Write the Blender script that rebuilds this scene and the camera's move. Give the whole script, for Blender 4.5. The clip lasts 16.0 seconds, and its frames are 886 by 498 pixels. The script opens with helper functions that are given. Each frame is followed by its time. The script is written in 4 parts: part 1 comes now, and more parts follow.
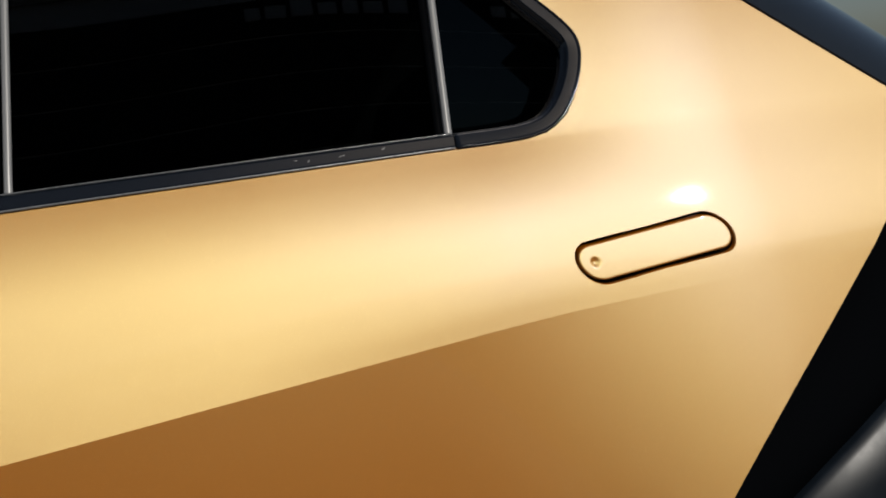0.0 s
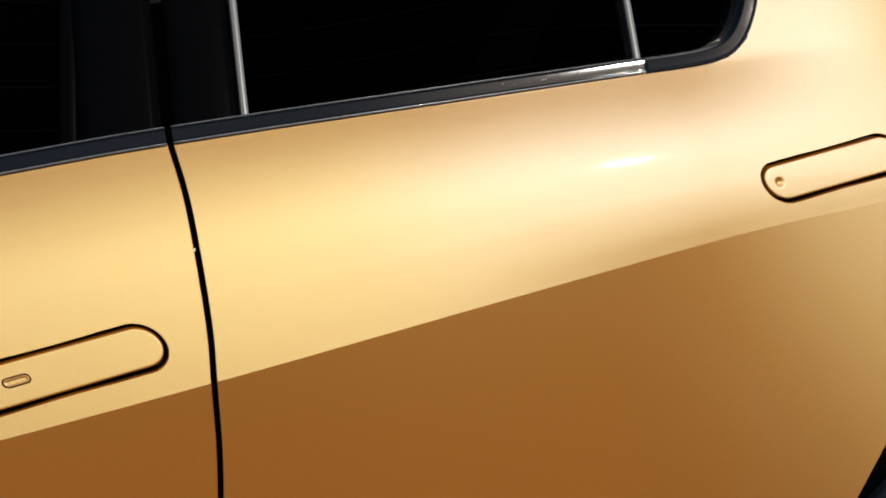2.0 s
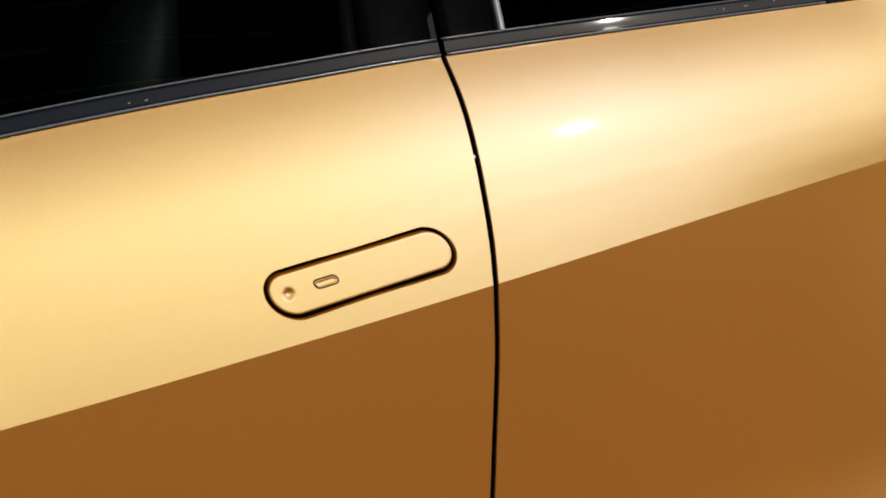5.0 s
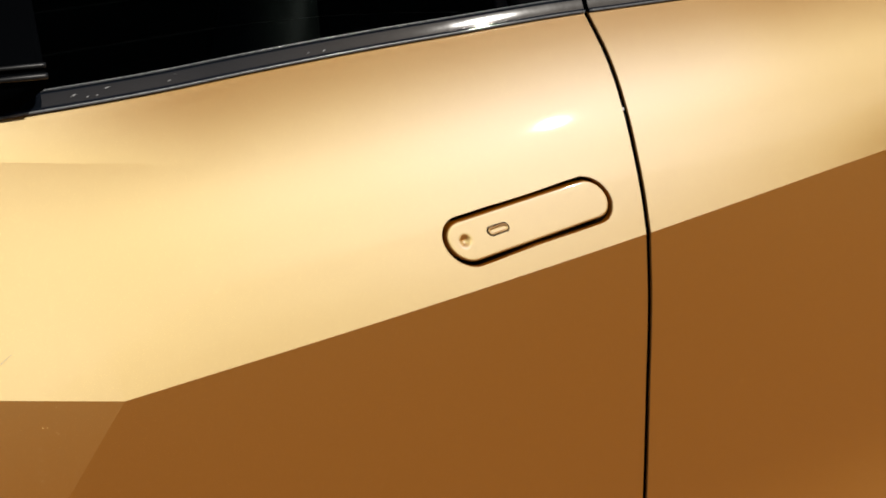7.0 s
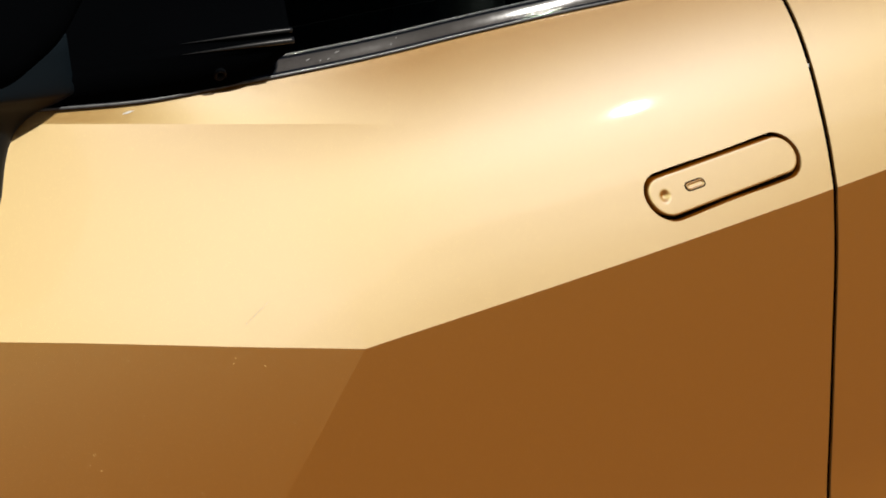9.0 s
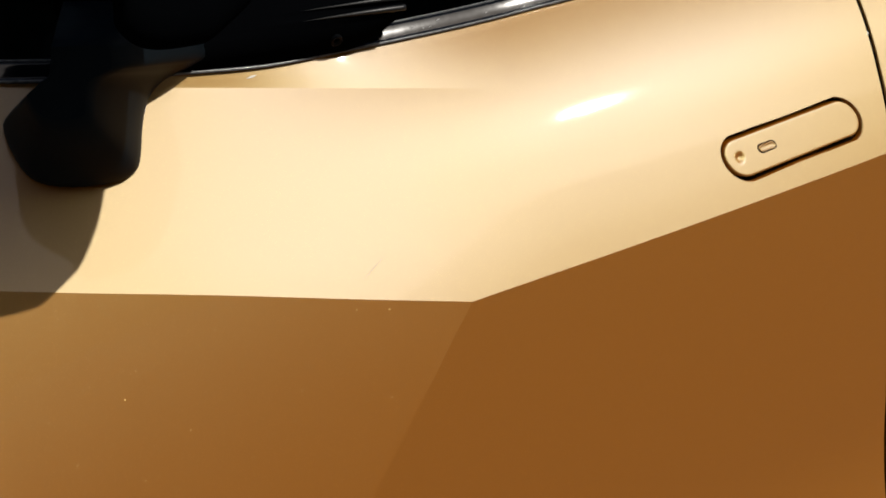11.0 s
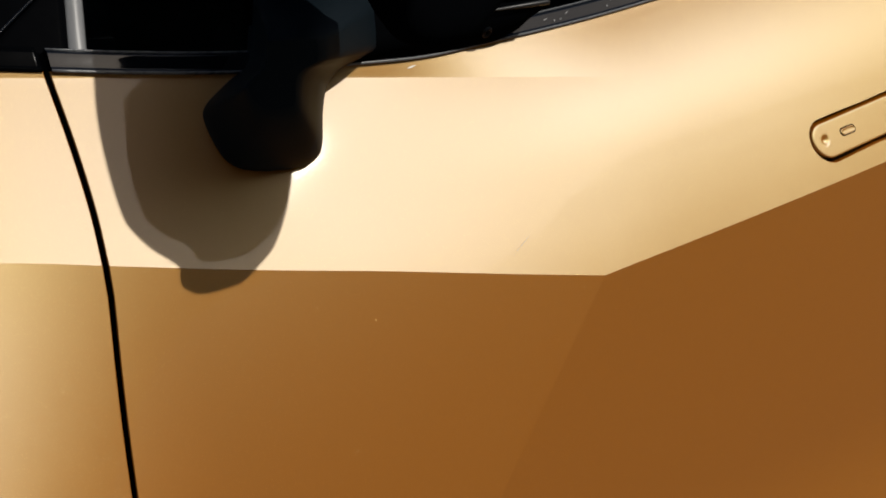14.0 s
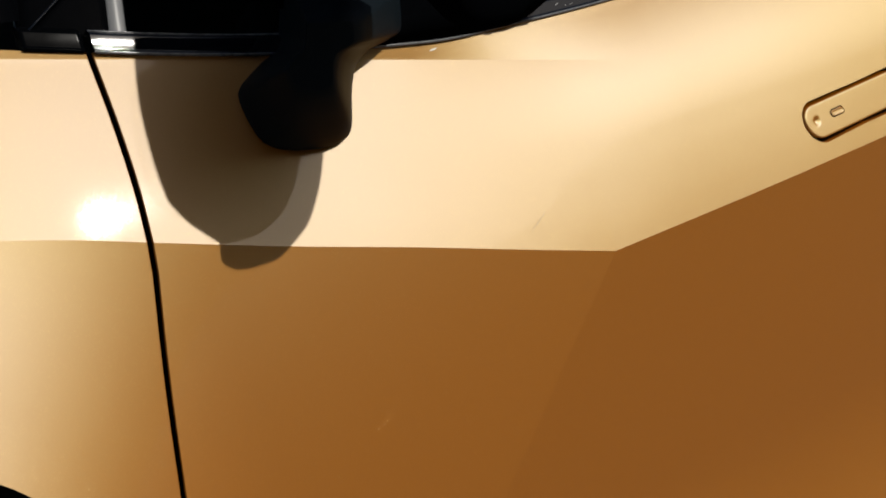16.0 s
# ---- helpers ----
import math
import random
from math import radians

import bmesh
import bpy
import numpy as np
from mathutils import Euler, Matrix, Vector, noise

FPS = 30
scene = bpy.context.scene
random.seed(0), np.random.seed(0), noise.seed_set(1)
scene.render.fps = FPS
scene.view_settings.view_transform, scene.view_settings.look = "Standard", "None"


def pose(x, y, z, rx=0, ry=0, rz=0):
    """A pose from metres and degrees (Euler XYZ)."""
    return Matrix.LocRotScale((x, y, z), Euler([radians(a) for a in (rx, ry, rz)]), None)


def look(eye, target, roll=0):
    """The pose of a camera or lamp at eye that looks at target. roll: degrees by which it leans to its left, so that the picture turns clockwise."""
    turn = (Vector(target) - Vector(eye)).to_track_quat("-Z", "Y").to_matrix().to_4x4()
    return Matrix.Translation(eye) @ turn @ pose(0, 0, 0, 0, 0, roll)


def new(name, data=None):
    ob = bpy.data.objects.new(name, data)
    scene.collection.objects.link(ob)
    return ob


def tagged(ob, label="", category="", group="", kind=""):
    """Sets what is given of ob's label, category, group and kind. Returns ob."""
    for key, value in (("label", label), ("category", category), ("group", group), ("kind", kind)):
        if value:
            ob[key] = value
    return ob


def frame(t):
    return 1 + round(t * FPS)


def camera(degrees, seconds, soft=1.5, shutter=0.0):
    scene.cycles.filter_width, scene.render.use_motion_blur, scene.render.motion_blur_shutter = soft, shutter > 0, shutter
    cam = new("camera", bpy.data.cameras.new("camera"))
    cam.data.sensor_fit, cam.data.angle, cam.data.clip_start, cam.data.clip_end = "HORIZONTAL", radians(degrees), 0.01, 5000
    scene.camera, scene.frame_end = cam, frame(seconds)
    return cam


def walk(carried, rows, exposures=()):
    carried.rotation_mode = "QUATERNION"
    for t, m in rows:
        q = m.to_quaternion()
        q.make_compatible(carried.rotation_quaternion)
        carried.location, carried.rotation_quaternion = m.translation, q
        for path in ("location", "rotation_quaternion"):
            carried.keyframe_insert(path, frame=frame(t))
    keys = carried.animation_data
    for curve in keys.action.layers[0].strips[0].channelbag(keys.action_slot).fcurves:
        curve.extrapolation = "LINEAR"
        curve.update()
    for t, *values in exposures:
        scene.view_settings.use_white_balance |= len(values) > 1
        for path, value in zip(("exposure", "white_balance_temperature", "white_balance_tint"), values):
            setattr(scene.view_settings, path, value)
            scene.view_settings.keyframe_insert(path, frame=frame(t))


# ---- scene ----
cam = camera(48.24, 16.0, 1.8)
PATH = [
    (0, (0.2091, -1.2140, 1.1032), (0.8301, 0.6718, 0.8624), -6.10),
    (0.5, (0.1459, -1.2116, 1.0984), (0.7616, 0.6751, 0.8507), -6.15),
    (1, (0.0751, -1.2072, 1.1079), (0.6867, 0.6758, 0.8249), -6.15),
    (1.5, (0.0026, -1.2005, 1.1105), (0.6118, 0.6787, 0.7978), -6.29),
    (2, (-0.0790, -1.1845, 1.1108), (0.5316, 0.6899, 0.7535), -6.27),
    (2.5, (-0.1523, -1.1661, 1.1062), (0.4603, 0.6998, 0.7216), -6.26),
    (3, (-0.2222, -1.1516, 1.1089), (0.3914, 0.7052, 0.6980), -6.18),
    (3.5, (-0.2881, -1.1379, 1.1142), (0.3357, 0.7056, 0.6763), -6.17),
    (4, (-0.3898, -1.1122, 1.1083), (0.2974, 0.7047, 0.6653), -5.85),
    (6.5, (-0.7602, -0.9918, 0.9992), (0.1768, 0.7440, 0.6688), -7.14),
    (7, (-0.8206, -0.9643, 0.9947), (0.1184, 0.7692, 0.6577), -7.17),
    (7.5, (-0.8644, -0.9435, 1.0023), (0.0512, 0.7977, 0.6421), -7.44),
    (8, (-0.9148, -0.9214, 1.0045), (-0.0270, 0.8334, 0.6409), -7.77),
    (8.5, (-0.9524, -0.9216, 0.9987), (-0.1040, 0.8553, 0.6486), -8.19),
    (9, (-0.9885, -0.9234, 0.9909), (-0.1637, 0.8647, 0.6412), -8.65),
    (9.5, (-1.0257, -0.9193, 0.9870), (-0.2011, 0.8668, 0.6263), -8.80),
    (10, (-1.0592, -0.9186, 0.9849), (-0.2385, 0.8681, 0.6184), -9.10),
    (12.5, (-1.2504, -0.8981, 1.0151), (-0.3319, 0.8277, 0.5931), -8.83),
    (13, (-1.2908, -0.8883, 1.0287), (-0.3622, 0.8287, 0.5931), -8.86),
    (13.5, (-1.3240, -0.8837, 1.0336), (-0.3911, 0.8309, 0.5980), -8.81),
    (14, (-1.3544, -0.8792, 1.0370), (-0.4143, 0.8305, 0.5974), -8.91),
    (14.5, (-1.3779, -0.8754, 1.0409), (-0.4286, 0.8268, 0.5922), -8.85),
    (15, (-1.3984, -0.8738, 1.0440), (-0.4359, 0.8176, 0.5827), -8.94),
    (15.5, (-1.4178, -0.8731, 1.0395), (-0.4339, 0.8062, 0.5792), -8.98),
    (16, (-1.4364, -0.8731, 1.0440), (-0.4267, 0.7864, 0.5682), -8.82),
]

walk(cam, [(t, look(eye, target, roll)) for t, eye, target, roll in PATH], [(0.0, 0.03), (2.0, 0.11), (4.2, 0.14), (6.5, 0.06), (8.0, -0.02), (16.0, -0.02)])

# ---- light ----
SUN_AZ, SUN_EL = 26.0, 34.0   # degrees from -y towards +x, and above the horizon
world = bpy.data.worlds.new("sky")
scene.world = world
world.use_nodes = True
wn = world.node_tree.nodes
sky = wn.new("ShaderNodeTexSky")
sky.sky_type, sky.sun_disc = "NISHITA", False
sky.dust_density = 2.5
sun_dir = Vector((math.sin(radians(SUN_AZ)) * math.cos(radians(SUN_EL)), -math.cos(radians(SUN_AZ)) * math.cos(radians(SUN_EL)), math.sin(radians(SUN_EL))))
sky.sun_elevation = radians(SUN_EL)
sky.sun_rotation = math.atan2(sun_dir.x, sun_dir.y)
world.node_tree.links.new(sky.outputs[0], wn["Background"].inputs[0])
wn["Background"].inputs[1].default_value = 0.055
sun_data = bpy.data.lights.new("sun", "SUN")
sun_data.energy, sun_data.angle, sun_data.color = 3.6, radians(0.53), (1.0, 0.95, 0.87)
sun = new("sun", sun_data)
sun.matrix_world = look(sun_dir * 30, (0, 0, 0))


# ---- materials ----
def material(name, color=(0.5, 0.5, 0.5), rough=0.5, metal=0.0, coat=0.0, coat_rough=0.03):
    m = bpy.data.materials.new(name)
    m.use_nodes = True
    b = m.node_tree.nodes["Principled BSDF"]
    b.inputs["Base Color"].default_value = (*color, 1)
    b.inputs["Roughness"].default_value = rough
    b.inputs["Metallic"].default_value = metal
    b.inputs["Coat Weight"].default_value = coat
    b.inputs["Coat Roughness"].default_value = coat_rough
    return m


def nodes(m):
    return m.node_tree.nodes, m.node_tree.links, m.node_tree.nodes["Principled BSDF"]


def car_paint():
    """Gold pearl paint: a brown base, metal flakes that lie askew, a pale pearl sheen and clear lacquer."""
    m = bpy.data.materials.new("gold_metallic_paint")
    m.use_nodes = True
    n, l = m.node_tree.nodes, m.node_tree.links
    n.remove(n["Principled BSDF"])
    place = n.new("ShaderNodeTexCoord")
    geo = n.new("ShaderNodeNewGeometry")

    def askew(scale, amount, lie=(0.0, 0.0, 0.0)):
        cells = n.new("ShaderNodeTexVoronoi")
        cells.inputs["Scale"].default_value = scale
        l.new(place.outputs["Object"], cells.inputs["Vector"])
        shift = n.new("ShaderNodeVectorMath")
        shift.operation = "MULTIPLY_ADD"
        shift.inputs[1].default_value = (2 * amount,) * 3
        shift.inputs[2].default_value = [q - amount for q in lie]
        l.new(cells.outputs["Color"], shift.inputs[0])
        add = n.new("ShaderNodeVectorMath")
        add.operation = "ADD"
        l.new(geo.outputs["Normal"], add.inputs[0])
        l.new(shift.outputs[0], add.inputs[1])
        unit = n.new("ShaderNodeVectorMath")
        unit.operation = "NORMALIZE"
        l.new(add.outputs[0], unit.inputs[0])
        return unit.outputs[0]

    along = n.new("ShaderNodeCombineXYZ")
    along.inputs[0].default_value = 1.0

    def lobe(color, rough, tilt, stretch=0.0):
        g = n.new("ShaderNodeBsdfAnisotropic")
        g.distribution = "BECKMANN"
        g.inputs["Color"].default_value = (*color, 1)
        g.inputs["Roughness"].default_value = rough
        g.inputs["Anisotropy"].default_value = -stretch
        l.new(along.outputs[0], g.inputs["Tangent"])
        if tilt is not None:
            l.new(tilt, g.inputs["Normal"])
        return g.outputs[0]

    def plus(p, q):
        s = n.new("ShaderNodeAddShader")
        l.new(p, s.inputs[0])
        l.new(q, s.inputs[1])
        return s.outputs[0]
    base = n.new("ShaderNodeBsdfDiffuse")
    base.inputs["Color"].default_value = (0.204, 0.055, 0.0006, 1)
    # the flakes settled along the panel, leaning a little to the rear
    flakes = lobe((0.186, 0.168, 0.079), 0.522, askew(9000.0, 0.11, (0.18, 0.0, 0.03)), 0.262)
    pearl = lobe((0.034, 0.021, 0.0008), 0.70, None)
    body = plus(plus(base.outputs[0], flakes), pearl)
    # cool bloom of the lacquer
    body = plus(body, lobe((0.0020, 0.0060, 0.0205), 0.39, None))
    # a few larger flakes that flash on their own
    spots = n.new("ShaderNodeTexVoronoi")
    spots.inputs["Scale"].default_value = 620.0
    l.new(place.outputs["Object"], spots.inputs["Vector"])
    small = n.new("ShaderNodeMath")
    small.operation = "LESS_THAN"
    small.inputs[1].default_value = 0.15
    l.new(spots.outputs["Distance"], small.inputs[0])
    speck = plus(lobe((0.15, 0.115, 0.045), 0.34, askew(620.0, 0.36)), flakes)
    some = n.new("ShaderNodeMixShader")
    l.new(small.outputs[0], some.inputs[0])
    l.new(body, some.inputs[1])
    l.new(plus(base.outputs[0], speck), some.inputs[2])
    body = some.outputs[0]
    coat = n.new("ShaderNodeBsdfAnisotropic")
    coat.distribution = "GGX"
    coat.inputs["Roughness"].default_value = 0.030
    # the lacquer is not quite level
    peel = n.new("ShaderNodeTexNoise")
    peel.inputs["Scale"].default_value = 420.0
    peel.inputs["Detail"].default_value = 3.0
    l.new(place.outputs["Object"], peel.inputs["Vector"])
    ripple = n.new("ShaderNodeVectorMath")
    ripple.operation = "MULTIPLY_ADD"
    ripple.inputs[1].default_value = (0.010, 0.010, 0.010)
    ripple.inputs[2].default_value = (-0.005, -0.005, -0.005)
    l.new(peel.outputs["Color"], ripple.inputs[0])
    tip = n.new("ShaderNodeVectorMath")
    tip.operation = "ADD"
    l.new(geo.outputs["Normal"], tip.inputs[0])
    l.new(ripple.outputs[0], tip.inputs[1])
    level = n.new("ShaderNodeVectorMath")
    level.operation = "NORMALIZE"
    l.new(tip.outputs[0], level.inputs[0])
    l.new(level.outputs[0], coat.inputs["Normal"])
    fresnel = n.new("ShaderNodeFresnel")
    fresnel.inputs["IOR"].default_value = 1.45
    mix = n.new("ShaderNodeMixShader")
    l.new(fresnel.outputs[0], mix.inputs[0])
    l.new(body, mix.inputs[1])
    l.new(coat.outputs[0], mix.inputs[2])
    l.new(mix.outputs[0], n["Material Output"].inputs["Surface"])
    return m


GOLD = car_paint()
GLOSS = material("gloss_black", (0.004, 0.0054, 0.0080), 0.055, 0.0, 0.15)
GLOSS.node_tree.nodes["Principled BSDF"].inputs["Specular IOR Level"].default_value = 0.35
PIANO = material("piano_black", (0.0012, 0.0014, 0.0018), 0.12)
PIANO.node_tree.nodes["Principled BSDF"].inputs["Specular IOR Level"].default_value = 0.015
FOOT = material("satin_blue_black", (0.0040, 0.0072, 0.0100), 0.5)
FOOT.node_tree.nodes["Principled BSDF"].inputs["Specular IOR Level"].default_value = 0.08
LIP = material("satin_lip", (0.006, 0.0065, 0.007), 0.42)
DARK = material("dark_plastic", (0.012, 0.012, 0.013), 0.45)
SATIN = material("satin_black", (0.0022, 0.0030, 0.0042), 0.34)
SATIN.node_tree.nodes["Principled BSDF"].inputs["Specular IOR Level"].default_value = 0.10
SHELL = material("matt_black_shell", (0.0016, 0.0019, 0.0024), 0.55)
SHELL.node_tree.nodes["Principled BSDF"].inputs["Specular IOR Level"].default_value = 0.0
SEAM = material("seam_black", (0.004, 0.003, 0.0025), 0.8)
SEAM.node_tree.nodes["Principled BSDF"].inputs["Specular IOR Level"].default_value = 0.04
FLARE = material("blue_black_flare", (0.005, 0.0075, 0.011), 0.34)
FLARE.node_tree.nodes["Principled BSDF"].inputs["Specular IOR Level"].default_value = 0.16
CABIN = material("cabin_trim", (0.020, 0.021, 0.020), 0.8)
LEATHER = material("dark_leather", (0.0060, 0.0072, 0.0068), 0.55)
LEATHER.node_tree.nodes["Principled BSDF"].inputs["Specular IOR Level"].default_value = 0.1
CABIN.node_tree.nodes["Principled BSDF"].inputs["Specular IOR Level"].default_value = 0.05
RUBBER = material("tyre_rubber", (0.015, 0.016, 0.018), 0.6)
REAR_GLASS = material("rear_glass", (0.008, 0.011, 0.015), 0.06)
REAR_GLASS.node_tree.nodes["Principled BSDF"].inputs["Specular IOR Level"].default_value = 0.3
PAVING = material("grey_paving", (0.115, 0.105, 0.09), 0.9)


def tinted_glass(name, tint):
    m = material(name, tint, 0.0)
    b = m.node_tree.nodes["Principled BSDF"]
    b.inputs["Transmission Weight"].default_value = 1.0
    b.inputs["IOR"].default_value = 1.40
    return m


GLASS = tinted_glass("privacy_glass", (0.012, 0.015, 0.015))
FRONT_GLASS = tinted_glass("tinted_glass", (0.27, 0.32, 0.30))
BEAD = material("grey_bead", (0.10, 0.105, 0.11), 0.28, 0.0, 0.5)
CHROME = material("chrome", (0.55, 0.56, 0.57), 0.2, 1.0)


def weather(m, scale, rough, tone):
    """Uneven gloss and tone, coarse and fine, in metres."""
    n, l, b = nodes(m)
    place = n.new("ShaderNodeTexCoord")
    noise = n.new("ShaderNodeTexNoise")
    noise.inputs["Scale"].default_value = scale
    noise.inputs["Detail"].default_value = 8.0
    noise.inputs["Roughness"].default_value = 0.65
    l.new(place.outputs["Object"], noise.inputs["Vector"])
    span_r = n.new("ShaderNodeMapRange")
    r0 = b.inputs["Roughness"].default_value
    span_r.inputs["To Min"].default_value = max(0.02, r0 - rough)
    span_r.inputs["To Max"].default_value = min(1.0, r0 + rough)
    l.new(noise.outputs["Fac"], span_r.inputs["Value"])
    l.new(span_r.outputs["Result"], b.inputs["Roughness"])
    c = b.inputs["Base Color"].default_value[:3]
    mix = n.new("ShaderNodeMix")
    mix.data_type = "RGBA"
    mix.inputs["A"].default_value = (*[v * (1 - tone) for v in c], 1)
    mix.inputs["B"].default_value = (*[min(1.0, v * (1 + tone)) for v in c], 1)
    l.new(noise.outputs["Fac"], mix.inputs["Factor"])
    l.new(mix.outputs["Result"], b.inputs["Base Color"])


weather(PAVING, 60.0, 0.08, 0.25)
weather(GLOSS, 90.0, 0.02, 0.4)
weather(SATIN, 400.0, 0.10, 0.3)
weather(DARK, 120.0, 0.10, 0.3)
weather(RUBBER, 80.0, 0.10, 0.4)
weather(PIANO, 60.0, 0.04, 0.3)
weather(BEAD, 150.0, 0.08, 0.3)
weather(LEATHER, 30.0, 0.1, 0.3)
weather(FLARE, 25.0, 0.10, 0.5)


# ---- small mesh tools ----
def part(name, bm, mat, parent=None, label=""):
    me = bpy.data.meshes.new(name)
    bm.normal_update()
    bm.to_mesh(me)
    bm.free()
    me.materials.append(mat)
    ob = new(name, me)
    if parent is not None:
        ob.parent = parent
    if label:
        ob["label"] = label
    return ob


def lerp(a, b, t):
    return a + (b - a) * t


def curve(points):
    xs, ys = [p[0] for p in points], [p[1] for p in points]
    return lambda v: float(np.interp(v, xs, ys))


def smooth_curve(points):
    """A smooth curve through points (monotone in the first number)."""
    xs, ys = np.array([p[0] for p in points]), np.array([p[1] for p in points])
    sl = np.gradient(ys, xs)

    def f(v):
        i = int(np.clip(np.searchsorted(xs, v) - 1, 0, len(xs) - 2))
        h = xs[i + 1] - xs[i]
        s = (v - xs[i]) / h
        if s < 0:
            return float(ys[0] + sl[0] * (v - xs[0]))
        if s > 1:
            return float(ys[-1] + sl[-1] * (v - xs[-1]))
        return float(ys[i] * (1 + 2 * s) * (1 - s) ** 2 + sl[i] * h * s * (1 - s) ** 2 + ys[i + 1] * s * s * (3 - 2 * s) + sl[i + 1] * h * s * s * (s - 1))
    return f


def step(a, b, v):
    s = min(1.0, max(0.0, (v - a) / (b - a)))
    return s * s * (3 - 2 * s)


# ---- the body side: x to the rear, y inwards, z up ----
KX, KZ = -0.665, 0.728
crease_rear = smooth_curve([(KX, KZ), (-0.38, 0.7435), (0.0, 0.770), (0.38, 0.803), (0.78, 0.836), (1.0, 0.850), (1.7, 0.880)])
crease_front = smooth_curve([(-2.4, 1.02), (-2.0, 1.00), (-1.6, 0.958), (-1.321, 0.9064), (-1.254, 0.8900), (-1.197, 0.8735), (-1.059, 0.8345), (-0.945, 0.8045), (-0.76, 0.7535), (KX, KZ)])
belt_z = smooth_curve([(-2.4, 1.10), (-2.0, 1.125), (-1.6, 1.112), (-1.4, 1.087), (-1.28, 1.0635), (-1.21, 1.0505), (-1.13, 1.036), (-1.05, 1.0237), (-0.90, 1.0095), (-0.82, 1.005), (-0.73, 1.0085), (-0.55, 1.019), (-0.48, 1.0255), (-0.33, 1.0375), (-0.2, 1.0455), (-0.07, 1.0535), (0.09, 1.0595), (0.35, 1.0662), (0.64, 1.0730), (1.0, 1.08), (1.7, 1.08)])
swell = smooth_curve([(0, 0.0), (0.05, 0.0088), (0.1, 0.0182), (0.158, 0.0308), (0.19, 0.0400), (0.22, 0.0506), (0.25, 0.0630), (0.27, 0.0722), (0.288, 0.0808), (0.33, 0.0965), (0.4, 0.1185), (0.5, 0.149), (0.6, 0.180), (0.8, 0.245)])
FRONT_LEAN = -0.048


def crease_z(x):
    return crease_rear(x) if x > KX else crease_front(x)


def soft_crease(x):
    a, b = KZ + 0.0625 * (x - KX), KZ - 0.262 * (x - KX)
    if abs(x - KX) > 0.45:
        return crease_z(x)
    return lerp(0.5 * (a + b + math.sqrt((a - b) ** 2 + 0.0004)), crease_z(x), step(0.15, 0.45, abs(x - KX)))


def lean(x):
    """The front of the side stands out a little towards the front wheel; past the rear handle it swells out too."""
    return FRONT_LEAN * min(0.0, x - KX) - 0.031 * step(0.72, 1.12, x)


def strip_line(x):
    """The feature line close under the waist of the front door."""
    return 1.0001 - 0.157 * (x + 0.929)


def upper(x, z):
    zc, zs = crease_z(x), soft_crease(x)
    soft = step(0.0, 0.09, z - zc)
    zs = lerp(zc, zs, soft)
    d = x - KX
    round_off = FRONT_LEAN * (0.5 * (d - math.sqrt(d * d + 0.01)) - min(0.0, d)) * soft
    h = z - zs
    w = step(-0.90, -0.50, x)
    zl = strip_line(x)
    yf = 0.265 * h if z <= zl else 0.265 * (zl - zs) + 0.05 * (z - zl)
    full = h * 0.288 / (belt_z(x) - zs)
    yr = swell(full) if h > 0 else 0.205 * h
    if full > 0 and x > 0.7:
        yr = lerp(yr, 0.283 * full + 0.012 * max(0.0, full - 0.3), 0.9 * step(0.70, 1.05, x))
    yr += 0.018 * step(0.2, 0.7, x) * step(0.02, 0.30, full)
    return lean(x) + round_off + lerp(yf, yr, w)


def side(x, z):
    """The depth y of the body side."""
    zc = crease_z(x)
    if z >= zc:
        return upper(x, z)
    b_rear = lerp(0.019, -0.25, step(0.50, 1.17, x))
    b_front = lerp(-0.019, -0.29, step(-1.13, -1.45, x))
    y_rear = b_rear * (crease_rear(x) - z) if x > KX - 0.45 else -9
    drop = crease_front(x) - z
    drop = drop if drop < 0.30 else 0.30 + 0.12 * math.tanh((drop - 0.30) / 0.12)
    y_front = b_front * drop * 0.963 + FRONT_LEAN * (x - KX) if x < KX else -9
    sill = 0.7 * max(0.0, 0.40 - z) ** 2
    return lean(x) - FRONT_LEAN * min(0.0, x - KX) + max(y_rear, y_front) - sill


skin_x = smooth_curve([(-1.7, 0.09), (-1.35, 0.075), (-1.22, 0.055), (-1.1, 0.012), (-1.0, -0.022), (-0.9, -0.032), (-0.84, -0.038), (-0.72, -0.046), (-0.6, -0.074), (-0.5, -0.104), (-0.37, -0.130), (-0.15, -0.124), (0.0, -0.115), (0.33, -0.087), (0.6, -0.071), (0.77, -0.043), (1.0, -0.020), (1.2, -0.01)])
skin_z = smooth_curve([(-1.7, 0.15), (-1.2, 0.145), (-1.0, 0.132), (-0.84, 0.123), (-0.36, 0.135), (-0.05, 0.130), (0.2, 0.125), (0.33, 0.108), (0.47, 0.058), (0.6, 0.025), (0.77, 0.010), (1.0, -0.057), (1.2, -0.06)])

skin_low = smooth_curve([(-1.7, 0.10), (-1.3, 0.06), (-1.1, 0.02), (-0.9, 0.0), (-0.3, 0.0), (0.0, 0.015), (0.3, 0.06), (0.6, 0.085), (1.0, 0.06), (1.3, 0.03)])


